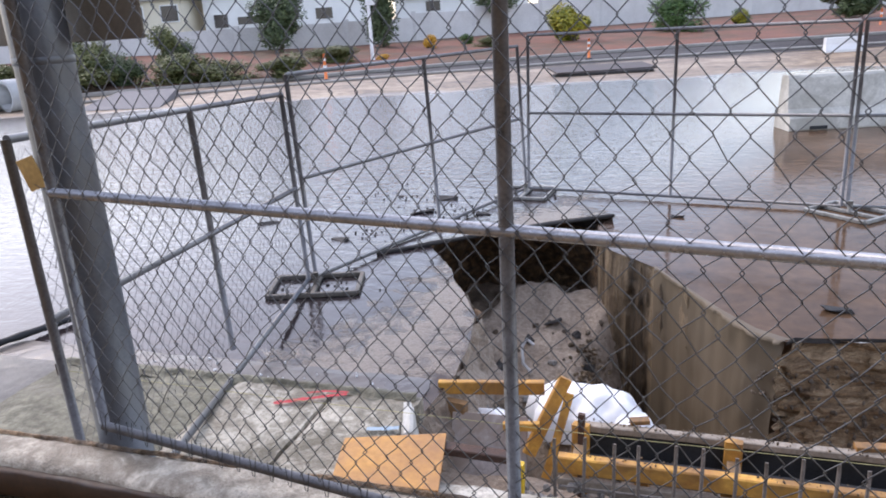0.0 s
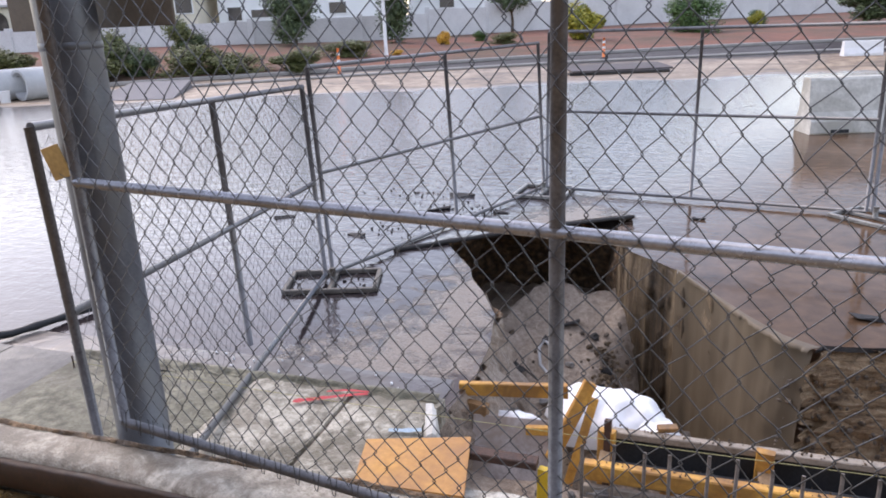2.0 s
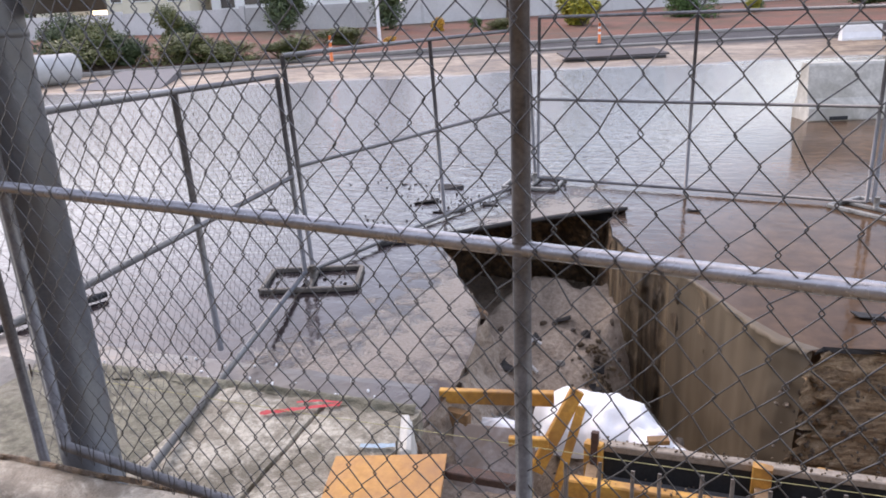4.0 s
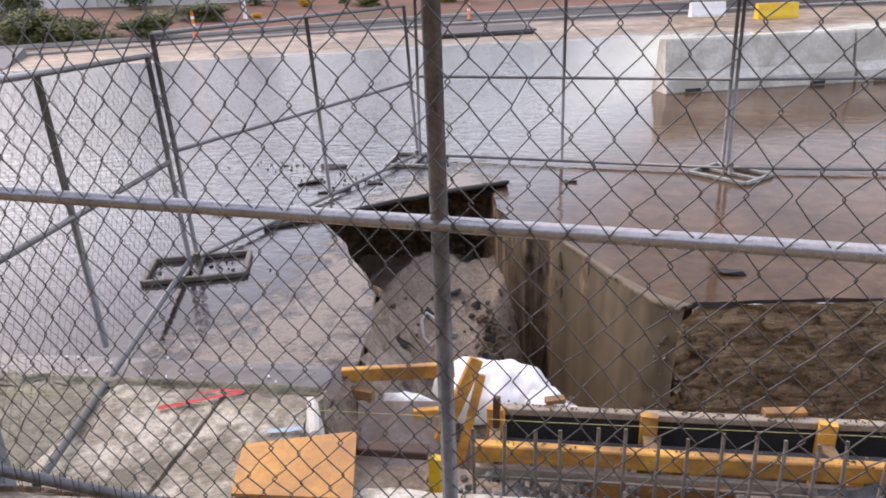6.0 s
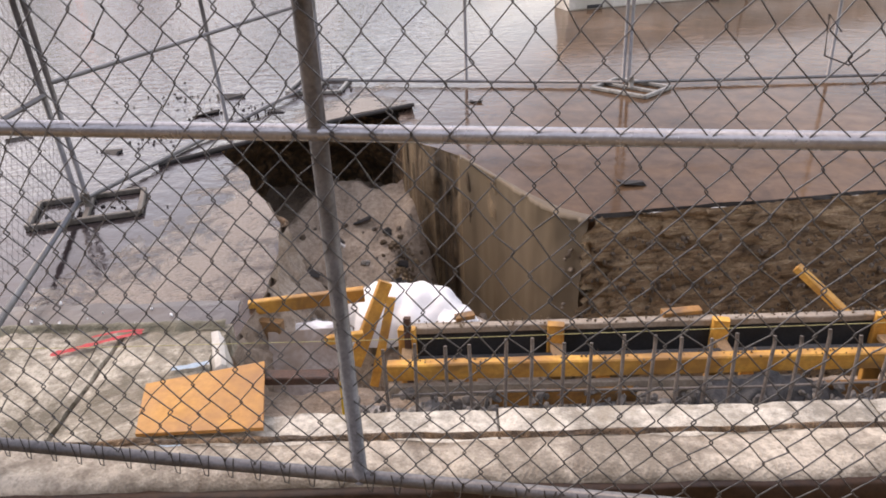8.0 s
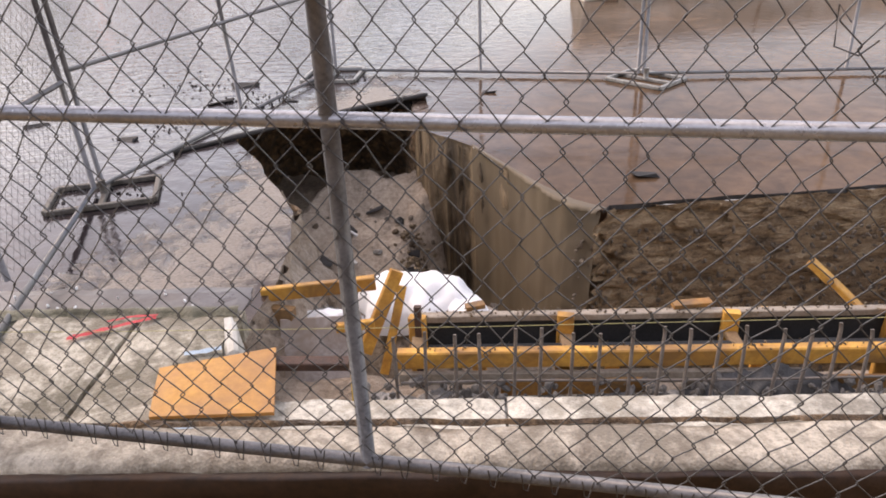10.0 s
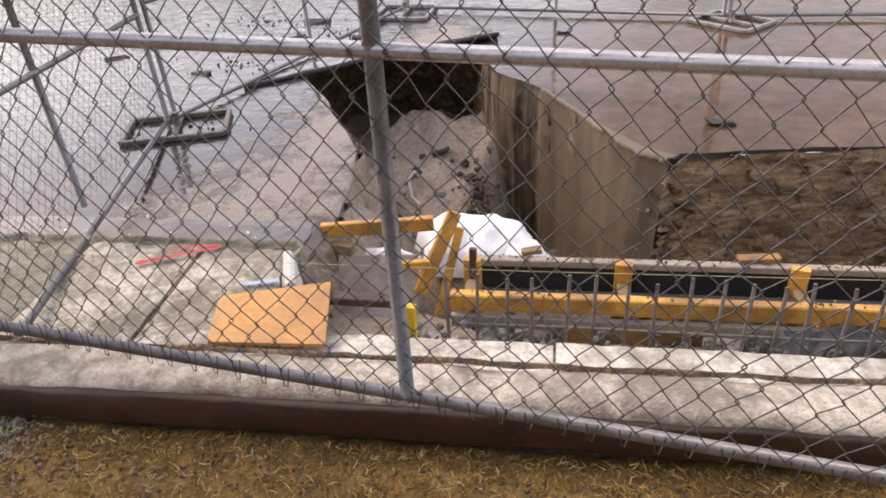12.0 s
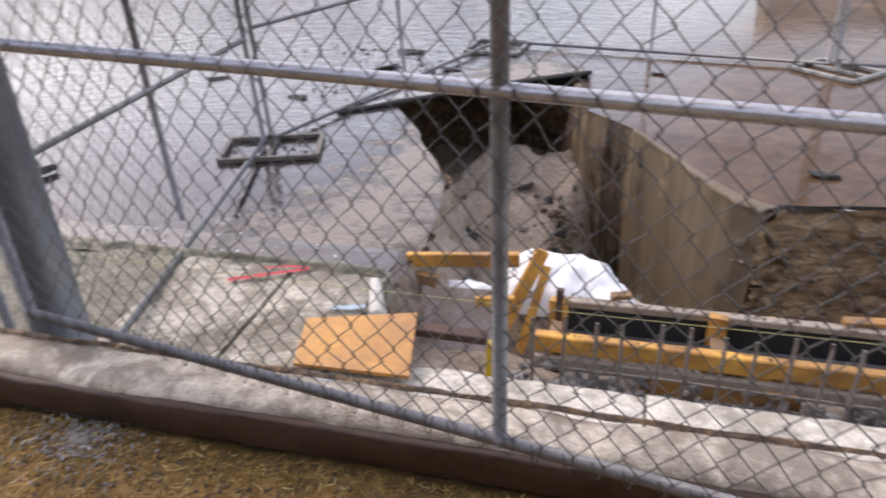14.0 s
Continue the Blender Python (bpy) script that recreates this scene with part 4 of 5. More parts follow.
SIDE_UP = (-0.10, 0.03, 1.75)
A, D, B, F = Vector((-3.17, 3.13, 0.045)), Vector((-2.56, 6.85, 0.045)), Vector((1.03, 6.80, 0.045)), Vector((5.3, 7.35, 0.045))
P0 = Vector((-2.19, 0.11, 0.185))
panel("temporary_fence", "temporary chain-link fence panel standing in flood water", P0, A + Vector((-0.01, -0.05, 0)), SIDE_UP, 1.61, 0.021, M["galv"], 0.0014, group="temporary fence panels", seed=2, low_end=(-1.895, 0.338, 0.246))
panel("temporary_fence", "temporary steel fence panel standing on the muddy road", A + Vector((0.01, 0.03, 0)), D, (-0.05, 0.0, 1), 1.76, 0.02, M["galv"], 0.0, group="temporary fence panels", seed=3)
panel("temporary_fence", "temporary steel fence panel standing behind the hole", D + Vector((0.04, 0, 0)), B + Vector((-0.03, 0, 0)), (0.0, 0.03, 1), 1.88, 0.019, M["galv"], 0.0, group="temporary fence panels", seed=4)
panel("temporary_fence", "temporary steel fence panel standing in shallow water", B + Vector((0.03, 0, 0)), F, (0.05, 0.03, 1), 1.88, 0.019, M["galv"], 0.0, group="temporary fence panels", seed=5)


def fence_foot(centre, yaw, l, w, mat=None):
    """A flat welded steel frame with a cross bar and a socket, on which fence posts stand."""
    ob = thing("fence_stand", "flat rectangular steel frame stand lying on the wet road", "fence stand", "fence stands", at=centre)
    m = Matrix.Translation(centre) @ Matrix.Rotation(yaw, 4, "Z")
    c = [m @ Vector((sx * l / 2, sy * w / 2, 0.022)) for sx, sy in ((-1, -1), (1, -1), (1, 1), (-1, 1))]
    for a, b in zip(c, c[1:] + c[:1]):
        part("bar", beam(a, b, 0.04, 0.04, 0.006), mat or M["foot"], ob)
    part("cross_bar", beam(m @ Vector((0, -w / 2, 0.02)), m @ Vector((0, w / 2, 0.02)), 0.04, 0.035, 0.005), mat or M["foot"], ob)
    part("socket", tube([m @ Vector((0, 0, 0.02)), m @ Vector((0, 0, 0.14))], 0.027, 10), mat or M["foot"], ob)
    return ob


fence_foot(Vector((-3.06, 3.03, 0)), radians(27), 0.76, 0.48, M["dark_foot"])
fence_foot(D + Vector((0.06, -0.16, -0.045)), radians(5), 0.62, 0.60)
fence_foot(B + Vector((0.05, -0.14, -0.045)), radians(55), 0.50, 0.66)

# ---- street pole, its sign and tag ----
pole = thing("sign_pole", "thick grey steel pole beside the fence corner", "pole", at=(-1.91, 0.14, WALK_Z))
PX, PY = -1.91, 0.14
part("shaft", tube([(PX, PY, 0.12), (PX, PY, 1.2), (PX, PY, 2.3), (PX, PY, 4.2)], 0.106, 32), M["pole"], pole)
part("base_ring", tube([(PX, PY, 0.16), (PX, PY, 0.2), (PX, PY, 0.215)], [0.14, 0.14, 0.115], 24), M["pole"], pole)
part("band", tube([(PX, PY, 2.085), (PX, PY, 2.09), (PX, PY, 2.115), (PX, PY, 2.12)], [0.106, 0.1095, 0.1095, 0.106], 32), M["pole"], pole)
sign = thing("street_sign", "brown sign board seen from behind, fixed to the pole", "sign", at=(PX, PY + 0.12, 2.2))
part("board", box((0.95, 0.012, 0.62), pose(PX - 0.10, PY + 0.16, 2.47), 0.004), M["sign"], sign)
part("bracket", box((0.10, 0.08, 0.03), pose(PX, PY + 0.115, 2.34), 0.004), M["galv"], sign)
tag = thing("tag_board", "small ochre board wired to the pole", "tag", at=(-1.95, 0.02, 1.7))
part("board", box((0.09, 0.008, 0.125), pose(-1.955, 0.02, 1.69, 4, -16, 8), 0.002), M["tag"], tag)
part("wire", tube([(-1.94, 0.012, 1.65), (-1.90, 0.02, 1.63), (-1.86, 0.0, 1.625)], 0.0016, 5), M["wire"], tag)

# a short rusty stake at the wall
stake = thing("stake", "short rusty pipe stake standing at the low wall", "stake", at=S(1.5, 0.08, 0.4))
part("shaft", tube([(1.43, -0.03, 0.40), (1.42, 0.03, 0.83), (1.40, 0.06, 1.28)], 0.016, 10), M["rust"], stake)
part("cap", tube([(1.40, 0.06, 1.27), (1.399, 0.06, 1.295)], 0.021, 10), M["foot"], stake, "pale steel cap")
part("tie", tube([(1.445, 0.0, 0.80), (1.42, 0.045, 0.81), (1.385, 0.02, 0.82), (1.41, -0.01, 0.81)], 0.008, 6, closed=True), M["white_plastic"], stake, "white tie round the stake")

# ---- form work, reinforcement and loose things at the trench ----
form = thing("kerb_formwork", "yellow timber form with cross blocks along the trench", "formwork", at=S(1.0, 1.5, -0.36))


def rough_board(name, p, q, w, h, mat, parent, label="", up=(0, 0, 1), seed=0):
    """A sawn board whose edges are knocked about."""
    p, q = Vector(p), Vector(q)
    m = along(p, q, up)
    l = (q - p).length
    n = max(3, int(l / 0.12))
    bm = bmesh.new()
    rings = []
    b = min(w, h) * 0.12
    prof = [(-w / 2 + b, -h / 2), (w / 2 - b, -h / 2), (w / 2, -h / 2 + b), (w / 2, h / 2 - b), (w / 2 - b, h / 2), (-w / 2 + b, h / 2), (-w / 2, h / 2 - b), (-w / 2, -h / 2 + b)]
    for i in range(n + 1):
        x = -l / 2 + l * i / n
        ring = []
        for a, c in prof:
            k = Vector((x * 3 + seed, a * 20, c * 20))
            ring.append(bm.verts.new(m @ Vector((x, a + 0.004 * noise.noise(k), c + 0.004 * noise.noise(k + Vector((9, 0, 0)))))))
        rings.append(ring)
    for ra, rb in zip(rings, rings[1:]):
        for i in range(8):
            bm.faces.new((ra[i], ra[(i + 1) % 8], rb[(i + 1) % 8], rb[i]))
    bm.faces.new(rings[0][::-1])
    bm.faces.new(rings[-1])
    bmesh.ops.recalc_face_normals(bm, faces=bm.faces)
    return part(name, bm, mat, parent, label)


rough_board("front_beam", S(-0.08, 1.39, -0.01), S(2.3, 1.385, -0.01), 0.055, 0.095, M["timber"], form, "long yellow front beam", seed=1)
rough_board("front_beam", S(2.32, 1.39, -0.015), S(6.2, 1.39, -0.015), 0.055, 0.095, M["timber"], form, "long yellow front beam", seed=2)
rough_board("lower_board", S(0.42, 1.36, -0.17), S(1.12, 1.36, -0.16), 0.03, 0.09, M["ochre_timber"], form, "muddy orange lower board", seed=3)
rough_board("lower_board", S(1.75, 1.36, -0.16), S(3.4, 1.36, -0.16), 0.03, 0.07, M["ochre_timber"], form, "muddy orange lower board", seed=4)
rough_board("lower_board", S(-0.08, 1.375, -0.12), S(1.9, 1.37, -0.12), 0.03, 0.07, M["grey_timber"], form, "mud-grey lower board", seed=5)
rough_board("rear_rail", S(0.0, 1.70, 0.025), S(3.0, 1.70, 0.025), 0.05, 0.04, M["grey_timber"], form, "weathered grey rear rail", seed=6)
rough_board("rear_rail", S(3.02, 1.70, 0.025), S(6.2, 1.70, 0.025), 0.05, 0.04, M["grey_timber"], form, "weathered grey rear rail", seed=7)
# thin black panel closes the view between rear rail and front beam
rough_board("black_panel", S(0.03, 1.694, -0.10), S(6.2, 1.694, -0.10), 0.012, 0.205, M["mesh_black"], form, "thin black panel below the rear rail", seed=8)
for k, u in enumerate((0.0, 0.765, 1.6, 2.42, 3.3, 4.2)):
    rough_board("cross_block", S(u, 1.66, -0.36), S(u, 1.655, 0.06), 0.085, 0.045, M["timber"], form, "", (0, 1, 0), seed=20 + k)
    rough_board("spacer", S(u, 1.42, -0.06), S(u, 1.63, -0.06), 0.06, 0.03, M["old_timber"], form, "", seed=10 + k)
for k, (u, v, z) in enumerate(((0.32, 1.80, -0.04), (1.06, 1.82, -0.03), (1.85, 1.82, -0.03), (2.7, 1.82, -0.03))):
    rough_board("rear_stake", S(u, v, -0.5), S(u, v, z), 0.075, 0.04, M["timber"], form, "", (0, 1, 0), seed=30 + k)

def on_form(r):
    k = r.random()
    u = r.uniform(0.0, 4.6)
    if k < 0.45:
        return S(u, 1.70 + r.gauss(0, 0.02), 0.045 + r.uniform(0, 0.012))
    if k < 0.7:
        return S(u, 1.39 + r.gauss(0, 0.018), 0.04)
    return S(u, 1.62 + r.gauss(0, 0.03), -0.2 + 0.1 * r.random())


tagged(new("mud_crumbs", pebble_mesh(900, on_form, (0.002, 0.009), 33, M["streaked"], "mud_crumbs")), "mud crumbs lying along the form boards", "mud", kind="stuff")
for k, (u, v, l, tilt) in enumerate(((0.30, 1.75, 0.10, 14), (1.42, 1.735, 0.2, 5))):
    loose = thing("timber_offcut", "short muddy orange timber offcut on the form", "timber", "offcuts on the form", at=S(u, v, 0.05))
    a = radians(tilt)
    rough_board("offcut", S(u - l / 2 * math.cos(a), v - l / 2 * math.sin(a), 0.058), S(u + l / 2 * math.cos(a), v + l / 2 * math.sin(a), 0.062), 0.05, 0.026, M["ochre_timber"], loose, "", seed=60 + k)

drain = thing("drain_pipe", "long black plastic pipe lying inside the form", "pipe", at=S(1.0, 1.53, -0.36))
part("pipe", tube([S(0.06, 1.535, -0.105), S(2.0, 1.535, -0.105), S(6.1, 1.535, -0.105)], 0.06, 16), M["mesh_black"], drain)
part("collar", tube([S(1.95, 1.535, -0.105), S(1.96, 1.535, -0.105), S(2.12, 1.535, -0.105), S(2.13, 1.535, -0.105)], [0.055, 0.066, 0.066, 0.055], 16), M["mesh_black"], drain)
for k in range(5):
    part("support", box((0.05, 0.09, 0.24), Matrix.Translation(S(0.2 + k * 1.2, 1.535, -0.27)) @ Matrix.Rotation(STREET, 4, "Z"), 0.006), M["wet_concrete"], drain)

cage = thing("rebar_cage", "row of rusty reinforcing bars standing in the trench", "rebar", at=S(1.0, 1.2, -0.4))
rr = random.Random(4)
for k in range(44):
    u = -0.06 + k * 0.131 + rr.uniform(-0.012, 0.012)
    top = 0.26 + rr.uniform(-0.02, 0.03)
    a, b = rr.uniform(-0.015, 0.015), rr.uniform(-0.012, 0.012)
    pts = [S(u, 1.20, -0.45), S(u + a * 0.4, 1.20 + b * 0.5, -0.1), S(u + a, 1.20 + b, top - 0.03), S(u + a, 1.21 + b, top)]
    part("bar", tube(pts, 0.0085, 7), M["rebar"], cage)
for z in (-0.02, -0.22):
    part("long_bar", tube([S(-0.05 + 0.55 * i, 1.212, z + 0.006 * math.sin(i * 1.7)) for i in range(12)], 0.0062, 7), M["rebar"], cage)
for k in range(30):
    u = -0.06 + k * 0.131
    part("tie_wire", tube([S(u - 0.012, 1.19, -0.03), S(u, 1.188, -0.015), S(u + 0.012, 1.2, -0.03), S(u + 0.02, 1.215, -0.01)], 0.0022, 4), M["wire"], cage)

# fresh concrete and lumps in the bottom of the trench


def bed_fn(s, t):
    u, v = -0.3 + 6.5 * s, 0.84 + 0.54 * t
    z = -0.22 + 0.05 * fbm((u, v, 3), 5) + 0.03 * fbm((u, v, 8), 14) + 0.05 * (1 - t)
    return S(u, v, z)


tagged(new("concrete_bed", sheet(bed_fn, 260, 22, M["wet_concrete"], "concrete_bed", False)), "lumpy dark grey concrete poured in the trench", "concrete", kind="structure")


def on_bed(r):
    u, v = r.uniform(-0.3, 5.0), 1.34 - abs(r.gauss(0, 0.14))
    return S(u, v, -0.19 + 0.09 * r.random())


tagged(new("concrete_lumps", pebble_mesh(480, on_bed, (0.008, 0.035), 12, M["bed_lumps"], "concrete_lumps")), "grey lumps of concrete among the bars", "rubble", kind="stuff")

slump = thing("concrete_slump", "dark wet concrete slumped over the lower form board", "concrete", at=S(1.6, 1.3, -0.25))


def slump_fn(s, t):
    u = 1.28 + 0.85 * s
    w = math.sin(math.pi * s) ** 0.6
    z = -0.24 + (0.19 * w + 0.03 * fbm((u, 1, 0), 6)) * t
    p = S(u, 1.24 + 0.10 * t, z)
    return p + Vector((0, -0.05 * w * math.sin(math.pi * t) + 0.03 * fbm(p, 9), 0.02 * fbm(p, 14)))


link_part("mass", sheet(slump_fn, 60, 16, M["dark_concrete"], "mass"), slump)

# timber brace frame at the end of the form
brace = thing("brace_frame", "yellow timber brace nailed together beside the hole", "timber frame", at=Vector((-0.7, 1.8, -0.4)))
rough_board("rail", (-1.24, 1.83, -0.005), (-0.62, 2.02, 0.015), 0.045, 0.085, M["timber"], brace, "", seed=41)
rough_board("upright", (-0.635, 1.77, -0.30), (-0.472, 1.97, 0.13), 0.075, 0.045, M["timber"], brace, "", (0, 1, 0.7), seed=42)
rough_board("upright", (-0.525, 1.75, -0.42), (-0.44, 1.95, 0.045), 0.05, 0.04, M["timber"], brace, "", (0, 1, 0.7), seed=43)
rough_board("short_rail", (-0.76, 1.70, -0.10), (-0.56, 1.76, -0.09), 0.04, 0.05, M["timber"], brace, "", seed=44)
rough_board("corner_stake", (-1.13, 1.74, -0.55), (-1.12, 1.80, -0.06), 0.16, 0.06, M["brown_timber"], brace, "muddy brown stake", (0, 1, 0), seed=45)
rough_board("stub", (-0.27, 1.60, -0.4), (-0.27, 1.62, 0.13), 0.035, 0.03, M["rust"], brace, "dark rusty stub", (0, 1, 0), seed=46)
form_board = thing("form_panel", "mud-grey form panel standing in the trench's end", "panel", at=Vector((-0.85, 1.8, -0.5)))
part("panel", box((0.46, 0.02, 0.42), pose(-0.87, 1.72, -0.30, -28, 0, 14), 0.003), M["form_mud"], form_board)

yellow_stake = thing("marker_stake", "short stake splashed with yellow paint at the sidewalk edge", "stake", at=S(-0.3, 1.0, -0.3))
rough_board("stake", (-0.41, 1.0, -0.4), (-0.40, 1.03, 0.17), 0.06, 0.04, M["yellow"], yellow_stake, "", (0, 1, 0), seed=47)
brown_plank = thing("brown_plank", "short wet brown plank lying at the sidewalk edge", "plank", at=Vector((-0.6, 0.95, WALK_Z)))
rough_board("plank", (-0.80, 0.945, WALK_Z + 0.03), (-0.43, 1.015, WALK_Z + 0.02), 0.07, 0.04, M["rust"], brown_plank, "", seed=48)
stick = thing("earth_stick", "yellow timber stick jammed into the earth face", "stick", at=Vector((2.1, 2.9, -0.4)))
rough_board("stick", (1.94, 2.95, -0.17), (2.26, 2.78, -0.43), 0.07, 0.05, M["timber"], stick, "", seed=49)

# plywood offcut on the sidewalk
ply = thing("plywood_sheet", "wet orange-brown plywood offcut lying on the sidewalk", "plywood", at=Vector((-0.93, 0.76, WALK_Z)))


def ply_mesh():
    bm = bmesh.new()
    c = [Vector((-1.245, 0.845, WALK_Z + 0.016)), Vector((-0.765, 1.015, WALK_Z + 0.055)), Vector((-0.605, 0.615, WALK_Z + 0.042)), Vector((-1.115, 0.545, WALK_Z + 0.012))]
    n = 8
    top, low = {}, {}
    for i in range(n + 1):
        for j in range(n + 1):
            p = c[0].lerp(c[1], i / n).lerp(c[3].lerp(c[2], i / n), j / n)
            p.z += 0.006 * math.sin(3.0 * i / n + 1) * math.sin(math.pi * j / n)
            top[i, j] = bm.verts.new(p + Vector((0, 0, 0.016)))
            low[i, j] = bm.verts.new(p)
    for i in range(n):
        for j in range(n):
            bm.faces.new((top[i, j], top[i, j + 1], top[i + 1, j + 1], top[i + 1, j]))
            bm.faces.new((low[i, j], low[i + 1, j], low[i + 1, j + 1], low[i, j + 1]))
        for q in (0, n):
            bm.faces.new((top[i, q], top[i + 1, q], low[i + 1, q], low[i, q]))
            bm.faces.new((top[q, i], low[q, i], low[q, i + 1], top[q, i + 1]))
    bmesh.ops.recalc_face_normals(bm, faces=bm.faces)
    return bm


part("board", ply_mesh(), M["ply"], ply)

# white sheeting over the heap
cloth = thing("white_sheeting", "crumpled white plastic sheeting over a heap of mud", "sheeting", at=Vector((-0.45, 2.4, -0.36)))


def cloth_mesh(cx, cy, rx, ry, turn, base, bulge, seed):
    bm = bmesh.new()
    rings, spokes = 12, 44
    centre = None
    grid = []
    for k in range(rings + 1):
        f = k / rings
        row = []
        for i in range(spokes):
            a = 2 * math.pi * i / spokes
            w = 1 + 0.42 * noise.noise(Vector((math.cos(a) * 1.6 + seed, math.sin(a) * 1.6, 0))) + 0.07 * noise.noise(Vector((math.cos(a) * 5, math.sin(a) * 5 + seed, 0)))
            x, y = rx * f * w * math.cos(a), ry * f * w * math.sin(a)
            p = Vector((cx + x * math.cos(turn) - y * math.sin(turn), cy + x * math.sin(turn) + y * math.cos(turn), 0))
            fold = 0.06 * abs(noise.noise(Vector((p.x * 6, p.y * 6, seed)))) + 0.02 * noise.noise(Vector((p.x * 14, p.y * 14, seed)))
            p.z = base + bulge * (1 - f ** 2.2) + fold - (0.12 if k == rings else 0.0)
            row.append(bm.verts.new(p))
        grid.append(row)
    for ra, rb in zip(grid[1:], grid[2:]):
        for i in range(spokes):
            j = (i + 1) % spokes
            bm.faces.new((ra[i], ra[j], rb[j], rb[i])[::-1])
    bm.faces.new(grid[1])
    for v in grid[0]:
        bm.verts.remove(v)
    bmesh.ops.recalc_face_normals(bm, faces=bm.faces)
    return bm


part("sheet", cloth_mesh(-0.47, 2.47, 0.40, 0.30, radians(-8), -0.37, 0.165, 2.0), M["sheet"], cloth, "", True)
part("sheet_end", cloth_mesh(-0.14, 2.32, 0.20, 0.15, radians(-20), -0.40, 0.13, 5.0), M["sheet"], cloth, "", True)
part("sheet_tail", cloth_mesh(-1.02, 2.14, 0.22, 0.08, radians(14), -0.36, 0.07, 8.0), M["sheet"], cloth, "", True)

# broken, whitened end of the kerb
chunk = thing("kerb_chunk", "whitened broken end of the concrete kerb", "kerb", at=S(-0.93, 1.25, WALK_Z))
part("block", box((0.08, 0.33, 0.22), Matrix.Translation(Vector((-1.07, 1.17, 0.075))) @ Matrix.Rotation(radians(28), 4, "Z"), 0.02, None, 0.02, 3), M["barrier"], chunk)

# paint marks on the sidewalk


def stroke(points, width, z, mat, seed):
    bm = bmesh.new()
    prev = None
    pts = densify_open([Vector((x, y, z)) for x, y in points], 0.03)
    for k, p in enumerate(pts):
        d = (pts[min(k + 1, len(pts) - 1)] - pts[max(k - 1, 0)]).normalized()
        s = Vector((-d.y, d.x, 0)) * width * (0.6 + 0.9 * abs(noise.noise(Vector((k * 0.5, seed, 0)))))
        row = (bm.verts.new(p + s), bm.verts.new(p - s * 0.8))
        if prev:
            bm.faces.new((prev[0], prev[1], row[1], row[0]))
        prev = row
    bmesh.ops.recalc_face_normals(bm, faces=bm.faces)
    for f in bm.faces:
        if f.normal.z < 0:
            f.normal_flip()
    return bm


PAINT_Z = WALK_Z + 0.022
part("red_stroke", stroke([(-1.83, 1.0), (-1.72, 1.08), (-1.6, 1.17), (-1.5, 1.235)], 0.024, PAINT_Z, M["red_paint"], 1), M["red_paint"], sidewalk, "sprayed red paint stroke")
part("red_stroke", stroke([(-1.72, 1.16), (-1.62, 1.22), (-1.50, 1.25)], 0.014, PAINT_Z + 0.003, M["red_paint"], 2), M["red_paint"], sidewalk, "sprayed red paint stroke")
part("blue_stroke", stroke([(-1.2, 0.97), (-1.12, 1.0), (-1.05, 1.04)], 0.025, PAINT_Z, M["blue_paint"], 3), M["blue_paint"], sidewalk, "faded blue paint stroke")
part("blue_stroke", stroke([(-1.02, 0.48), (-0.96, 0.50), (-0.9, 0.505)], 0.02, PAINT_Z, M["blue_paint"], 4), M["blue_paint"], sidewalk, "faded blue paint stroke")

line = thing("mason_string", "thin yellow string line stretched over the kerb", "string", at=S(-0.5, 1.32, 0.21))
part("string", tube([S(-3.2, 1.36, 0.22), S(-1.5, 1.345, 0.205), S(0.3, 1.335, 0.205), S(3.0, 1.36, 0.21), S(6.0, 1.37, 0.22)], 0.0016, 5), M["string"], line)
for u in (-3.2, 6.0):
    part("pin", tube([S(u, 1.36, 0.1), S(u, 1.36, 0.26)], 0.005, 6), M["rust"], line)

def on_kerb(r):
    u = -3.2 + 2.0 * r.random() ** 0.8
    return S(u, 1.66 + abs(r.gauss(0, 0.16)), 0.02)


tagged(new("foam_flecks", pebble_mesh(170, on_kerb, (0.004, 0.016), 41, M["sheet"], "foam_flecks")), "white flecks of foam caught along the gutter", "foam", kind="stuff")


def on_silt(r):
    k = r.choice(((-3.2, 5.6, 0.5), (-2.7, 5.7, 0.35), (-3.5, 4.6, 0.5), (-2.5, 6.6, 0.3), (-2.9, 3.1, 0.3), (-3.9, 6.2, 0.7)))
    a, d = r.uniform(0, 6.28), abs(r.gauss(0, k[2]))
    return Vector((k[0] + d * math.cos(a), k[1] + 0.5 * d * math.sin(a), 0.004))


tagged(new("drift_bits", pebble_mesh(150, on_silt, (0.006, 0.022), 43, M["asphalt_edge"], "drift_bits")), "dark bits of asphalt and driftwood stranded in the shallows", "debris", kind="stuff")

# black tube drawn for the dark line at the sidewalk's left end
hose = thing("dark_strip", "black tube lying across the flooded road edge", "hose", at=Vector((-4.6, 1.2, 0)))
bm = bmesh.new()
hp = densify_open([Vector((-5.1, 0.55, 0.19)), Vector((-4.72, 0.85, 0.10)), Vector((-4.60, 1.12, 0.05)), Vector((-4.5, 1.72, 0.04)), Vector((-4.42, 2.1, 0.04))], 0.08)
part("hose", tube(hp, [0.028 + 0.004 * math.sin(k * 2.2) for k in range(len(hp))], 10, bm), M["mesh_black"], hose)

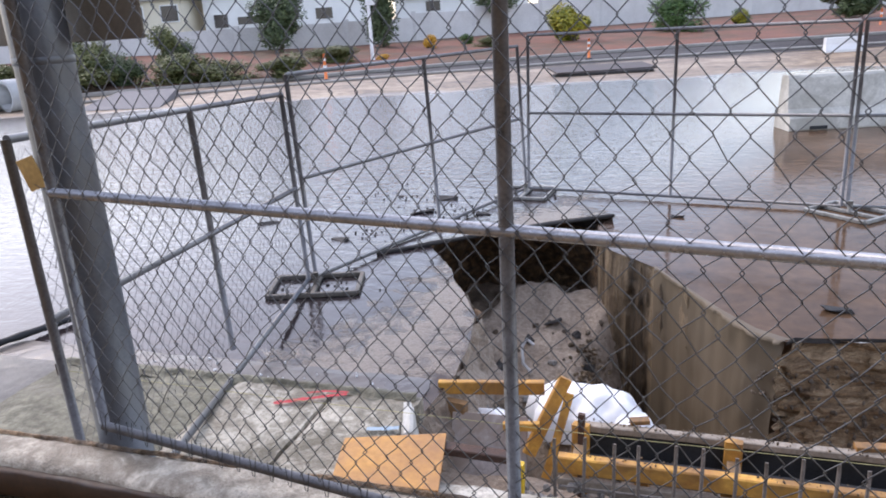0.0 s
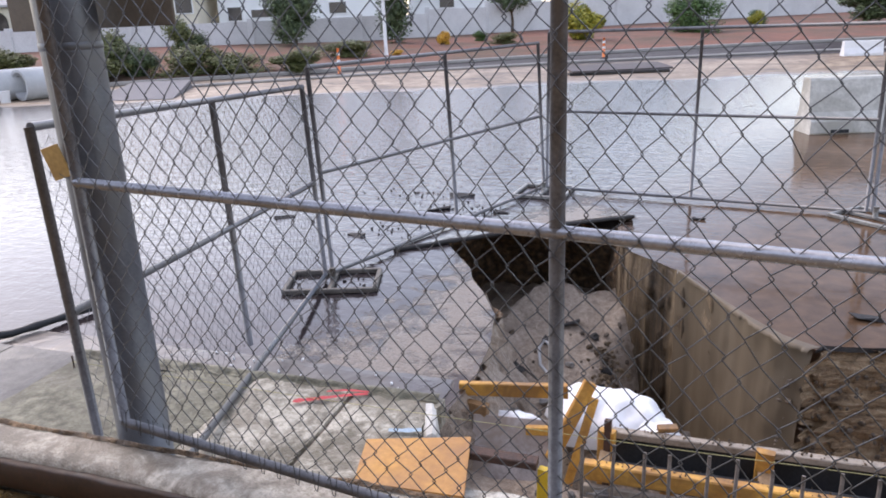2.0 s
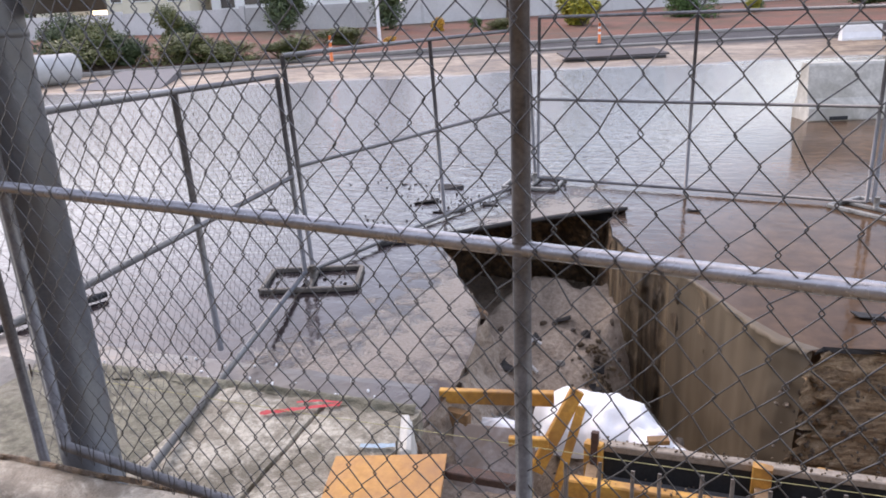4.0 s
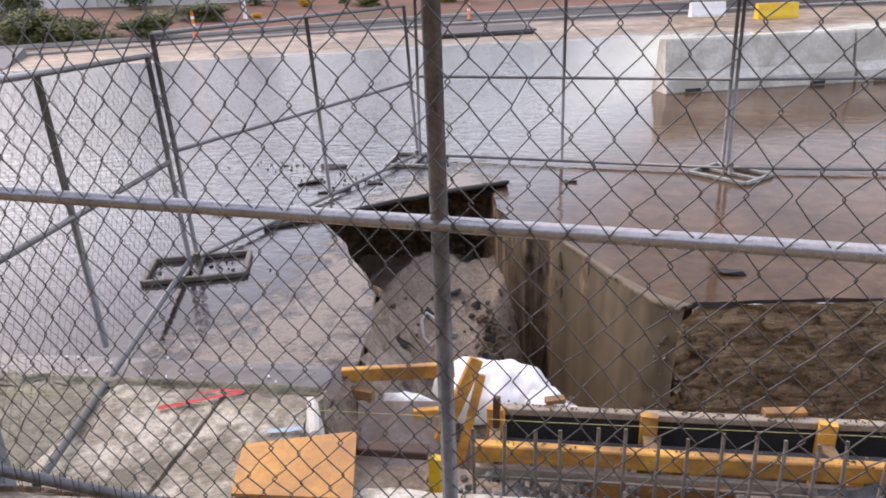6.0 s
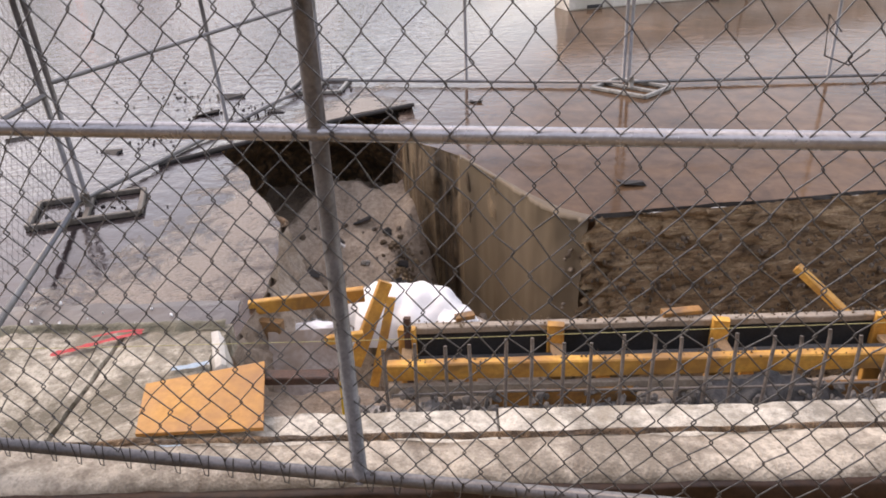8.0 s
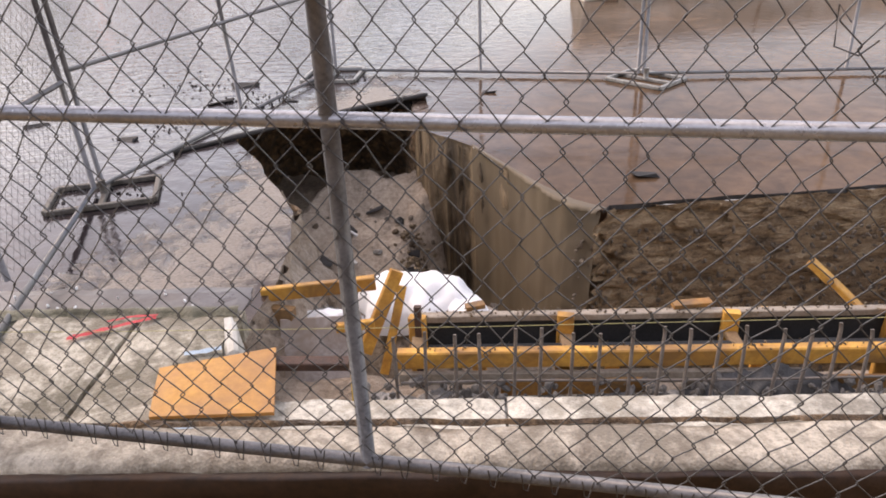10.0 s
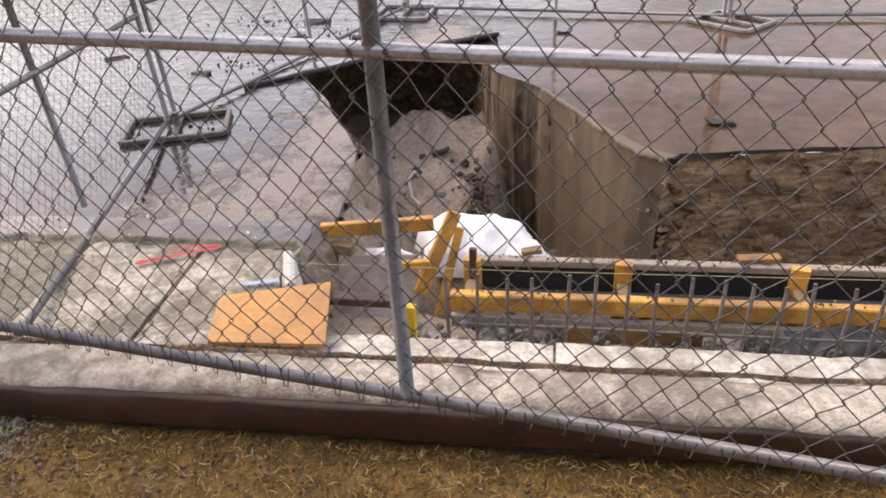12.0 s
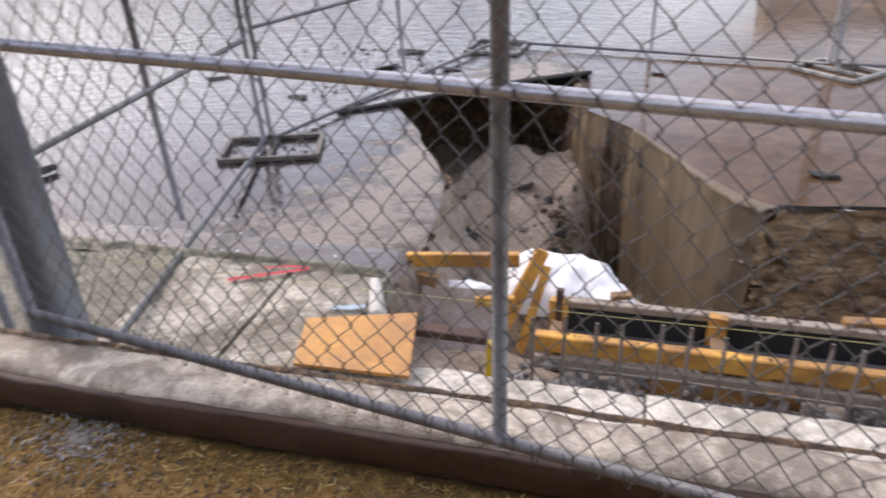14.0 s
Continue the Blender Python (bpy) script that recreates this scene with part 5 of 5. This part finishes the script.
# debris on the road
debris_rr = random.Random(3)
for x, y, l in ((-2.95, 5.25, 0.34), (-3.35, 5.5, 0.25), (-2.6, 5.6, 0.2), (-3.7, 4.3, 0.18), (-3.4, 6.2, 0.3), (0.95, 3.85, 0.2), (-0.55, 6.1, 0.12), (-4.9, 4.6, 0.22)):
    twig = thing("asphalt_shard", "small dark shard of broken asphalt in the mud", "asphalt shard", "shards on the road", at=Vector((x, y, 0)))
    part("shard", box((l, l * debris_rr.uniform(0.14, 0.4), 0.014), pose(x, y, 0.008, debris_rr.uniform(-4, 4), debris_rr.uniform(-3, 3), debris_rr.uniform(-25, 50)), 0.005, None, 0.03, int(l * 100)), M["asphalt_edge"], twig)

# ---- the far side of the road ----


def profile_run(name, a, b, prof, mat, parent, label="", seg=0.5, wear=0.006):
    """A profile (across, up) drawn from a to b."""
    a, b = Vector(a), Vector(b)
    d = (b - a).normalized()
    s = Vector((d.y, -d.x, 0))
    n = max(1, int((b - a).length / seg))
    bm = bmesh.new()
    rings = []
    for i in range(n + 1):
        p = a.lerp(b, i / n)
        rings.append([bm.verts.new(p + s * x + Vector((0, 0, z)) + s * wear * noise.noise(Vector((i * 0.9, z * 7, x * 7)))) for x, z in prof])
    for ra, rb in zip(rings, rings[1:]):
        for k in range(len(prof)):
            m = (k + 1) % len(prof)
            bm.faces.new((ra[k], ra[m], rb[m], rb[k]))
    bm.faces.new(rings[0])
    bm.faces.new(rings[-1][::-1])
    bmesh.ops.recalc_face_normals(bm, faces=bm.faces)
    return part(name, bm, mat, parent, label)


JERSEY = [(-0.29, 0), (0.29, 0), (0.30, 0.02), (0.30, 0.21), (0.27, 0.25), (0.19, 0.36), (0.135, 0.88), (0.11, 0.92), (-0.11, 0.92), (-0.135, 0.88), (-0.19, 0.36), (-0.27, 0.25), (-0.30, 0.21), (-0.30, 0.02)]
BAR_DIR = Vector((0.895, 0.446, 0))
bar_a = Vector((0.14, 12.28, 0))
for k in range(2):
    barrier = thing("concrete_barrier", "pale concrete traffic barrier standing in water", "barrier", "concrete barriers", at=bar_a + BAR_DIR * (k * 3.68 + 1.8))
    profile_run("body", bar_a + BAR_DIR * (k * 3.68), bar_a + BAR_DIR * (k * 3.68 + 3.62), JERSEY, M["barrier"], barrier, "", 0.12, 0.012)
    # black blocks set on the base in place of shaded cutouts
    for w in (0.5, 2.9):
        part("cutout_shade", box((0.30, 0.02, 0.06), Matrix.Translation(bar_a + BAR_DIR * (k * 3.68 + w) + Vector((0.446 * 0.30, -0.895 * 0.30, 0.045))) @ Matrix.Rotation(math.atan2(0.446, 0.895), 4, "Z"), 0.004), M["mesh_black"], barrier)
    if k == 0:
        for i in range(4):
            m = Matrix.Translation(bar_a + BAR_DIR * (2.0 + 0.12 * i) + Vector((0.446 * 0.145, -0.895 * 0.145, 0.69))) @ Matrix.Rotation(math.atan2(0.446, 0.895), 4, "Z") @ Matrix.Rotation(radians(-8), 4, "X")
            part("marking_bar", box((0.05, 0.008, 0.16), m @ Matrix.Rotation(radians(14), 4, "Y"), 0.001), M["bar_grey"], barrier, "grey stencilled bar")

WATER_BAR = [(-0.22, 0), (0.22, 0), (0.22, 0.1), (0.15, 0.32), (0.13, 0.58), (-0.13, 0.58), (-0.15, 0.32), (-0.22, 0.1)]
for nm, e, d, l, mat, lab in (("white_barrier", 16.0, 30.2, 1.45, "white_plastic", "white plastic traffic barrier"), ("yellow_barrier", 17.3, 27.4, 1.6, "yellow", "yellow plastic traffic barrier")):
    wb = thing(nm, lab + " across the far road", "barrier", at=far(e, d))
    profile_run("body", far(e - 0.0, d), far(e + l, d - 0.2), WATER_BAR, M[mat], wb, "", 0.3, 0.01)
    for x in (0.3, l - 0.3):
        part("foot_block", box((0.3, 0.56, 0.1), Matrix.Translation(far(e + x, d, 0.05)) @ Matrix.Rotation(FAR, 4, "Z"), 0.01), M[mat], wb)


def delineator(p, h):
    ob = thing("traffic_delineator", "orange traffic delineator post with white bands", "traffic cone", "traffic delineators", at=p)
    part("base", tube([p, p + Vector((0, 0, 0.05)), p + Vector((0, 0, 0.09))], [0.2, 0.2, 0.07], 10), M["mesh_black"], ob)
    part("post", tube([p + Vector((0, 0, 0.08)), p + Vector((0, 0, h * 0.6)), p + Vector((0, 0, h))], [0.07, 0.06, 0.05], 10), M["orange"], ob)
    for z in (0.5, 0.75):
        part("band", tube([p + Vector((0, 0, h * z)), p + Vector((0, 0, h * z + 0.1))], 0.066, 10), M["white_plastic"], ob)


for e, d, h in ((-4.4, 30.7, 1.1), (7.3, 34.5, 0.95), (27.7, 46.0, 1.3), (-13.5, 32.0, 0.9)):
    delineator(far(e, d), h)

# concrete pipes lying on the road
def ring_pipe(a, b, r, t, parent):
    a, b = Vector(a), Vector(b)
    bm = bmesh.new()
    d = (b - a).normalized()
    x = d.cross(Vector((0, 0, 1))).normalized()
    y = x.cross(d)
    rings = []
    for p, rad in ((a, r - t), (a, r), (b, r), (b, r - t)):
        rings.append([bm.verts.new(p + (x * math.cos(w) + y * math.sin(w)) * rad) for w in (2 * math.pi * i / 28 for i in range(28))])
    for k in range(4):
        ra, rb = rings[k], rings[(k + 1) % 4]
        for i in range(28):
            f = bm.faces.new((ra[i], ra[(i + 1) % 28], rb[(i + 1) % 28], rb[i]))
            f.smooth = k % 2 == 1
    bmesh.ops.recalc_face_normals(bm, faces=bm.faces)
    return part("shell", bm, M["pipe"], parent)


for e, d in ((-14.45, 25.0), (-15.5, 24.8)):
    pipe = thing("concrete_pipe", "large grey concrete pipe lying on the road", "pipe", "concrete pipes", at=far(e, d))
    ring_pipe(far(e, d, 0.52), far(e + 1.3, d + 2.05, 0.52), 0.52, 0.09, pipe)
for e, d in ((-14.75, 24.55), (-15.35, 24.3)):
    bucket = thing("white_bucket", "small white bucket in front of the pipes", "bucket", "white buckets", at=far(e, d))
    part("pail", tube([far(e, d, 0.0), far(e, d, 0.02), far(e, d, 0.36), far(e, d, 0.38)], [0.14, 0.15, 0.18, 0.19], 14), M["white_plastic"], bucket)

# heaved asphalt on the far lanes
mound = thing("asphalt_ramp", "heaved plate of grey asphalt beyond the flood", "asphalt slab", at=far(-9.5, 26))
bm = bmesh.new()
vs = [bm.verts.new(far(e, d, z)) for e, d, z in ((-11.6, 23.6, 0.02), (-8.7, 23.3, 0.02), (-9.5, 27.5, 0.3), (-11.6, 27.5, 0.3), (-9.5, 27.6, 0.0), (-11.6, 27.6, 0.0))]
for ids in ((0, 1, 2, 3), (3, 2, 4, 5), (1, 4, 2), (0, 3, 5)):
    bm.faces.new([vs[i] for i in ids])
part("plate", bm, worn("grey_asphalt_plate", (0.09, 0.086, 0.093), (0.16, 0.152, 0.16), 3, (0.6, 0.9), 0.4), mound)
M["lifted"] = worn("lifted_asphalt", (0.05, 0.04, 0.038), (0.12, 0.10, 0.095), 3, (0.6, 0.9), 0.4)
lifted = thing("lifted_asphalt", "long lifted plate of asphalt with a dark gap below", "asphalt slab", at=far(6, 26))
profile_run("plate", far(4.3, 26.6), far(7.9, 26.9), [(0.75, 0.10), (0.75, 0.16), (-0.75, 0.26), (-0.75, 0.20)], M["lifted"], lifted, "", 0.2, 0.06)
# near-black block fills the space below the plate as its shade
part("gap", beam(far(4.3, 26.2, 0.04), far(7.8, 26.2, 0.06), 0.5, 0.10, 0.02), M["asphalt_edge"], lifted, "dark block standing for the shaded gap")

# kerbs
KERB_BACK = [(-60, 18), (-25, 25), (-12, 30.6), (-6.8, 32.3), (0, 35.5), (6, 38), (14, 40), (32, 42), (70, 46)]
KERB_MID = [(-30, 21), (-9.2, 28.0), (-5.7, 29.3), (-1.6, 30.8), (6, 32.8), (16, 33.4), (40, 34)]
for nm, pts, h in (("far_kerb", KERB_BACK, 0.17), ("median_kerb", KERB_MID, 0.10)):
    bm = bmesh.new()
    for (e0, d0), (e1, d1) in zip(pts, pts[1:]):
        beam(far(e0, d0, h / 2), far(e1, d1, h / 2), 0.32, h, 0.03, (0, 0, 1), bm)
    tagged(part(nm, bm, M["kerb"]), "pale concrete kerb along the far road", "kerb", kind="structure")

# planted slope and garden wall
WALL_LINE = [(-75, 34), (-38, 41), (-18.7, 45), (-5.5, 50), (3.3, 57), (20, 67), (45, 74), (90, 84)]
WALL_BASE = [1.3, 1.2, 1.15, 0.85, 0.85, 0.95, 1.1, 1.2]
WALL_TOP = [2.45, 2.4, 2.35, 2.4, 3.0, 3.6, 3.9, 4.0]


def on_line(line, s):
    k = s * (len(line) - 1)
    i = min(int(k), len(line) - 2)
    f = k - i
    return [a + (b - a) * f for a, b in zip(line[i], line[i + 1])]


def slope_fn(s, t):
    a, b = on_line(KERB_BACK, s), on_line(WALL_LINE, s)
    zb = on_line([(z,) for z in WALL_BASE], s)[0]
    p = far(a[0] + (b[0] - a[0]) * t, a[1] + 0.1 + (b[1] - a[1] + 0.2) * t)
    p.z = 0.14 + (zb - 0.14) * (t ** 0.8) + 0.10 * fbm(p, 0.5) * min(1, t * 4) * min(1, (1 - t) * 6)
    return p


tagged(new("planted_slope", sheet(slope_fn, 140, 24, M["mulch"], "planted_slope")), "sloping red-brown mulch bed", "slope", kind="structure")

garden_wall = thing("garden_wall", "long pale garden wall above the slope", "wall", kind="structure", at=far(0, 52))
for k in range(len(WALL_LINE) - 1):
    a, b = WALL_LINE[k], WALL_LINE[k + 1]
    count = max(2, int(math.hypot(b[0] - a[0], b[1] - a[1]) / 5))
    for i in range(count):
        f0, f1 = i / count, (i + 1) / count
        p, q = far(a[0] + (b[0] - a[0]) * f0, a[1] + (b[1] - a[1]) * f0), far(a[0] + (b[0] - a[0]) * f1, a[1] + (b[1] - a[1]) * f1)
        zb = WALL_BASE[k] + (WALL_BASE[k + 1] - WALL_BASE[k]) * f0
        zt = WALL_TOP[k] + (WALL_TOP[k + 1] - WALL_TOP[k]) * f0
        mz = Vector((0, 0, (zb - 0.6 + zt) / 2))
        part("wall_panel", beam(p + mz, q + mz, 0.18, zt - zb + 0.6, 0.01), M["garden_wall"], garden_wall)
        part("pier", box((0.34, 0.34, zt - zb + 0.75), Matrix.Translation(p + Vector((0, 0, (zb - 0.6 + zt + 0.12) / 2))) @ Matrix.Rotation(FAR, 4, "Z"), 0.02), M["garden_wall"], garden_wall)

# ---- planting ----


def leaf_mesh(name, count, leaf, mat, seed, clumps=9, flat=1.0):
    """A crown about 1 m in radius: leaves in uneven clumps, with gaps between them."""
    r = random.Random(seed)
    centres = []
    for _ in range(clumps):
        while True:
            c = Vector((r.uniform(-1, 1), r.uniform(-1, 1), r.uniform(-1, 1)))
            if c.length < 1:
                break
        centres.append((c * 0.68, r.uniform(0.28, 0.52)))
    verts, faces = [], []
    for _ in range(count):
        c, rad = centres[r.randrange(clumps)]
        d = Vector((r.gauss(0, 1), r.gauss(0, 1), r.gauss(0, 1))).normalized()
        p = c + d * rad * (r.random() ** 0.4)
        p.z *= flat
        t = Vector((r.gauss(0, 1), r.gauss(0, 1), r.gauss(0, 0.7))).normalized()
        s = t.cross(d + Vector((0.01, 0.02, 0.5))).normalized()
        l = leaf * r.uniform(0.6, 1.4)
        up = t.cross(s) * l * 0.18
        n0 = len(verts)
        verts += [tuple(p - t * l), tuple(p + s * l * 0.4 + up), tuple(p + t * l), tuple(p - s * l * 0.4 + up)]
        faces += [(n0, n0 + 1, n0 + 2), (n0, n0 + 2, n0 + 3)]
    return raw(name, verts, faces, mat)


CROWNS = {}
for key, leaf, mat in (("olive", 0.055, "leaf_olive"), ("dark", 0.05, "leaf_dark"), ("green", 0.055, "leaf_green"), ("yellow", 0.08, "leaf_yellow"), ("orange", 0.11, "leaf_orange")):
    CROWNS[key] = [leaf_mesh("crown", 6000, leaf, M[mat], 40 + i, 10 + i) for i in range(2)]


def stems(p, w, h, seed):
    r = random.Random(seed)
    bm = bmesh.new()
    for _ in range(5):
        a = r.uniform(0, 6.28)
        tip = p + Vector((math.cos(a) * w * 0.3, math.sin(a) * w * 0.3, h * 0.7))
        tube([p, p.lerp(tip, 0.5) + Vector((r.uniform(-1, 1), r.uniform(-1, 1), 0)) * w * 0.06, tip], [0.04, 0.03, 0.012], 6, bm)
    return bm


def shrub(key, e, d, zb, zt, w, label, seed):
    base = far(e, d, zb)
    ob = thing("shrub", label, "shrub", at=base)
    part("stem", stems(base, w, zt - zb, seed), M["bark"], ob)
    crown = new("crown", CROWNS[key][seed % 2])
    crown.parent = ob
    crown.location = (0, 0, (zt - zb) * 0.5)
    crown.rotation_euler = (0, 0, seed * 1.3)
    crown.scale = (w / 2 * 1.4, w / 2 * 1.4, (zt - zb) * 0.72)


SHRUBS = [("olive", -14.4, 31.6, 0.05, 2.2, 2.4, "tall grey-green shrub on the slope"), ("dark", -16.4, 32.6, 0.1, 2.4, 2.3, "dark green shrub on the slope"), ("dark", -12.9, 32.2, 0.1, 1.5, 2.0, "dark green shrub on the slope"), ("olive", -13.4, 39.2, 0.6, 2.6, 1.8, "upright grey-green shrub on the slope"),
          ("dark", -13.2, 38.8, 0.6, 1.9, 1.7, "dark green shrub on the slope"), ("olive", -11.4, 32.3, 0.1, 1.376, 2.625, "low grey-green shrub along the kerb"), ("olive", -14, 30.9, 0.05, 1.355, 3, "low grey-green shrub along the kerb"), ("olive", -9, 32.4, 0.1, 1.0425, 2.625, "low grey-green shrub along the kerb"),
          ("olive", -6.9, 32.9, 0.1, 1.086, 2.375, "low grey-green shrub along the kerb"), ("olive", -5.1, 38.4, 0.35, 1.2, 2.4, "low grey-green shrub on the slope"), ("yellow", 8.8, 45.9, 0.4, 2.5, 2.7, "yellow flowering shrub on the slope"), ("green", 16.6, 50.2, 0.55, 2.9, 3.3, "bright green shrub on the slope"),
          ("dark", 30.3, 54.5, 0.7, 3.45, 5.6, "large dark green shrub on the slope"), ("green", 2.4, 48.2, 0.5, 1.2, 0.9, "small green shrub on the slope"), ("orange", -0.1, 45.3, 0.4, 1.25, 0.95, "small orange flowering shrub"), ("orange", -2.6, 38.6, 0.3, 0.62, 0.7, "small orange flowering shrub at the lamp post"),
          ("olive", -19.0, 33, 0.3, 1.7, 2.6, "grey-green shrub on the slope"), ("green", 23.0, 55, 0.7, 1.7, 1.3, "small green shrub on the slope"), ("yellow", 21.2, 52, 0.6, 1.6, 1.2, "small yellow flowering shrub"), ("olive", 3.4, 45, 0.4, 1.1, 1.7, "low grey-green shrub on the slope"), ("dark", -15.3, 35.5, 0.35, 1.9, 2.2, "dark green shrub on the slope")]
for k, row in enumerate(SHRUBS):
    shrub(*row, k)


def tree(e, d, zb, zc, w, h, label, seed):
    base = far(e, d, zb)
    ob = thing("tree", label, "tree", "street trees", at=base)
    r = random.Random(seed)
    bm = bmesh.new()
    fork = base + Vector((r.uniform(-0.1, 0.1), r.uniform(-0.1, 0.1), zc - zb))
    tube([base - Vector((0, 0, 0.2)), base.lerp(fork, 0.5) + Vector((0.05, 0.03, 0)), fork], [0.14, 0.11, 0.08], 8, bm)
    for i in range(7):
        a = i * 0.9 + r.random()
        tip = fork + Vector((math.cos(a) * w * 0.32, math.sin(a) * w * 0.32, r.uniform(0.4, 1.0) * h * 0.6))
        tube([fork - Vector((0, 0, 0.1)), fork.lerp(tip, 0.5) + Vector((0, 0, 0.15)), tip], [0.06, 0.04, 0.015], 6, bm)
    part("trunk", bm, M["bark"], ob)
    crown = new("crown", leaf_mesh("crown", 6500, 0.055, M["leaf_dark"], seed, 16))
    crown.parent = ob
    crown.location = (0, 0, zc - zb + h * 0.42)
    crown.scale = (w / 2 * 1.25, w / 2 * 1.25, h * 0.62)


tree(-9.1, 46, 1.0, 1.5, 3.6, 3.8, "dense dark green tree in front of the garden wall", 71)
tree(-3.0, 48, 0.8, 1.4, 3.3, 3.6, "dense dark green tree in front of the garden wall", 72)
tree(5.3, 58, 0.9, 2.3, 3.4, 3.4, "dense dark green tree above the garden wall", 73)
tree(-27.4, 52, 1.3, 2.6, 3.2, 4.0, "dense dark green tree beside the beige house", 74)

lamp = thing("street_lamp", "slim white street lamp post on the far kerb", "lamp post", at=far(-3.0, 38.3, 0.25))
part("post", tube([far(-3.0, 38.3, 0.25), far(-3.0, 38.3, 0.6), far(-3.02, 38.3, 4), far(-3.05, 38.3, 8.5)], [0.13, 0.09, 0.08, 0.06], 12), M["white_plastic"], lamp)
part("plate", box((0.5, 0.03, 0.7), Matrix.Translation(far(-2.9, 38.2, 3.4)) @ Matrix.Rotation(FAR, 4, "Z"), 0.01), M["white_plastic"], lamp, "white sign plate")
part("arm", tube([far(-3.05, 38.3, 8.4), far(-2.8, 37.6, 8.8), far(-2.5, 36.6, 8.9)], 0.05, 8), M["white_plastic"], lamp)
part("lantern", box((0.25, 0.6, 0.12), Matrix.Translation(far(-2.5, 36.4, 8.88)) @ Matrix.Rotation(FAR, 4, "Z"), 0.03), M["pole"], lamp)

# ---- houses ----


def house(e, d, w, depth, z0, eave, ridge, wall_mat, label, windows, arches=()):
    ob = thing("house", label, "house", "houses beyond the wall", at=far(e + w / 2, d + depth / 2, z0))
    rot = Matrix.Rotation(FAR, 4, "Z")
    part("wall", box((w, depth, eave - z0), Matrix.Translation(far(e + w / 2, d + depth / 2, (z0 + eave) / 2)) @ rot, 0.03), M[wall_mat], ob)
    bm = bmesh.new()
    o = 0.5
    lo = [bm.verts.new(far(x, y, eave + 0.02)) for x, y in ((e - o, d - o), (e + w + o, d - o), (e + w + o, d + depth + o), (e - o, d + depth + o))]
    hi = [bm.verts.new(far(x, d + depth / 2, ridge)) for x in (e + depth * 0.35, e + w - depth * 0.35)]
    lo2 = [bm.verts.new(v.co - Vector((0, 0, 0.18))) for v in lo]
    for ids in ((lo[0], lo[1], hi[1], hi[0]), (lo[1], lo[2], hi[1]), (lo[2], lo[3], hi[0], hi[1]), (lo[3], lo[0], hi[0]), lo2[::-1]):
        bm.faces.new(ids)
    for i in range(4):
        j = (i + 1) % 4
        bm.faces.new((lo[i], lo2[i], lo2[j], lo[j]))
    bmesh.ops.recalc_face_normals(bm, faces=bm.faces)
    part("roof", bm, M["roof"], ob)
    for x, z, ww, hh in windows:
        win = part("window", box((ww + 0.2, 0.10, hh + 0.2), Matrix.Translation(far(x, d - 0.03, z)) @ rot, 0.01), M["stucco_white"], ob)
        part("pane", box((ww, 0.04, hh), Matrix.Translation(far(x, d - 0.085, z)) @ rot, 0.0), M["dark_glass"], win)
    for x, z, ww, hh in arches:
        bm = bmesh.new()
        ring = [bm.verts.new(far(x + ww / 2 * math.cos(a), d - 0.05, z + hh * 0.5 + ww / 2 * math.sin(a))) for a in (math.pi * i / 12 for i in range(13))]
        ring += [bm.verts.new(far(x - ww / 2, d - 0.05, z - hh / 2)), bm.verts.new(far(x + ww / 2, d - 0.05, z - hh / 2))]
        bm.faces.new(ring)
        bmesh.ops.solidify(bm, geom=bm.faces[:], thickness=0.04)
        part("arched_opening", bm, M["dark_glass"], ob)


house(-30.2, 70, 7.6, 9, 0.5, 5.45, 7.6, "stucco_beige", "beige two-storey house with dark windows", [(-26.9, 4.15, 1.5, 1.25), (-23.7, 4.1, 1.5, 1.35), (-29.2, 4.1, 0.9, 1.2)])
house(-21.5, 73, 16.5, 10, 0.5, 5.6, 8.0, "stucco_white", "long white house with dark openings", [(-19.9, 3.2, 1.3, 1.2), (-16.2, 3.15, 4.2, 0.7), (-10.0, 3.4, 1.6, 1.0)])
house(-49, 66, 15, 9, 0.5, 4.6, 6.6, "stucco_beige", "beige house with an arched porch", [], [(-43.2, 2.75, 1.6, 1.0), (-40.9, 2.75, 1.6, 1.0), (-38.6, 2.75, 1.6, 1.0)])
house(-3.5, 80, 14, 10, 0.6, 4.6, 7.0, "stucco_white", "white house behind the garden wall", [(0.5, 3.6, 1.5, 1.0), (6.0, 3.6, 1.5, 1.0)])
house(15, 92, 16, 10, 0.8, 5.0, 7.4, "stucco_beige", "beige house behind the garden wall", [(19, 4.0, 1.5, 1.0), (26, 4.0, 1.5, 1.0)])

# unseen wall added behind the standpoint to darken reflections and the low wall's face
back = bmesh.new()
box((16, 0.25, 3.6), Matrix.Translation(S(0, -4.2, 2.1)) @ Matrix.Rotation(STREET, 4, "Z"), 0.02, back)
tagged(part("shade_wall", back, M["sign"]), "unseen brown wall added behind the verge to block light", "wall", kind="structure")
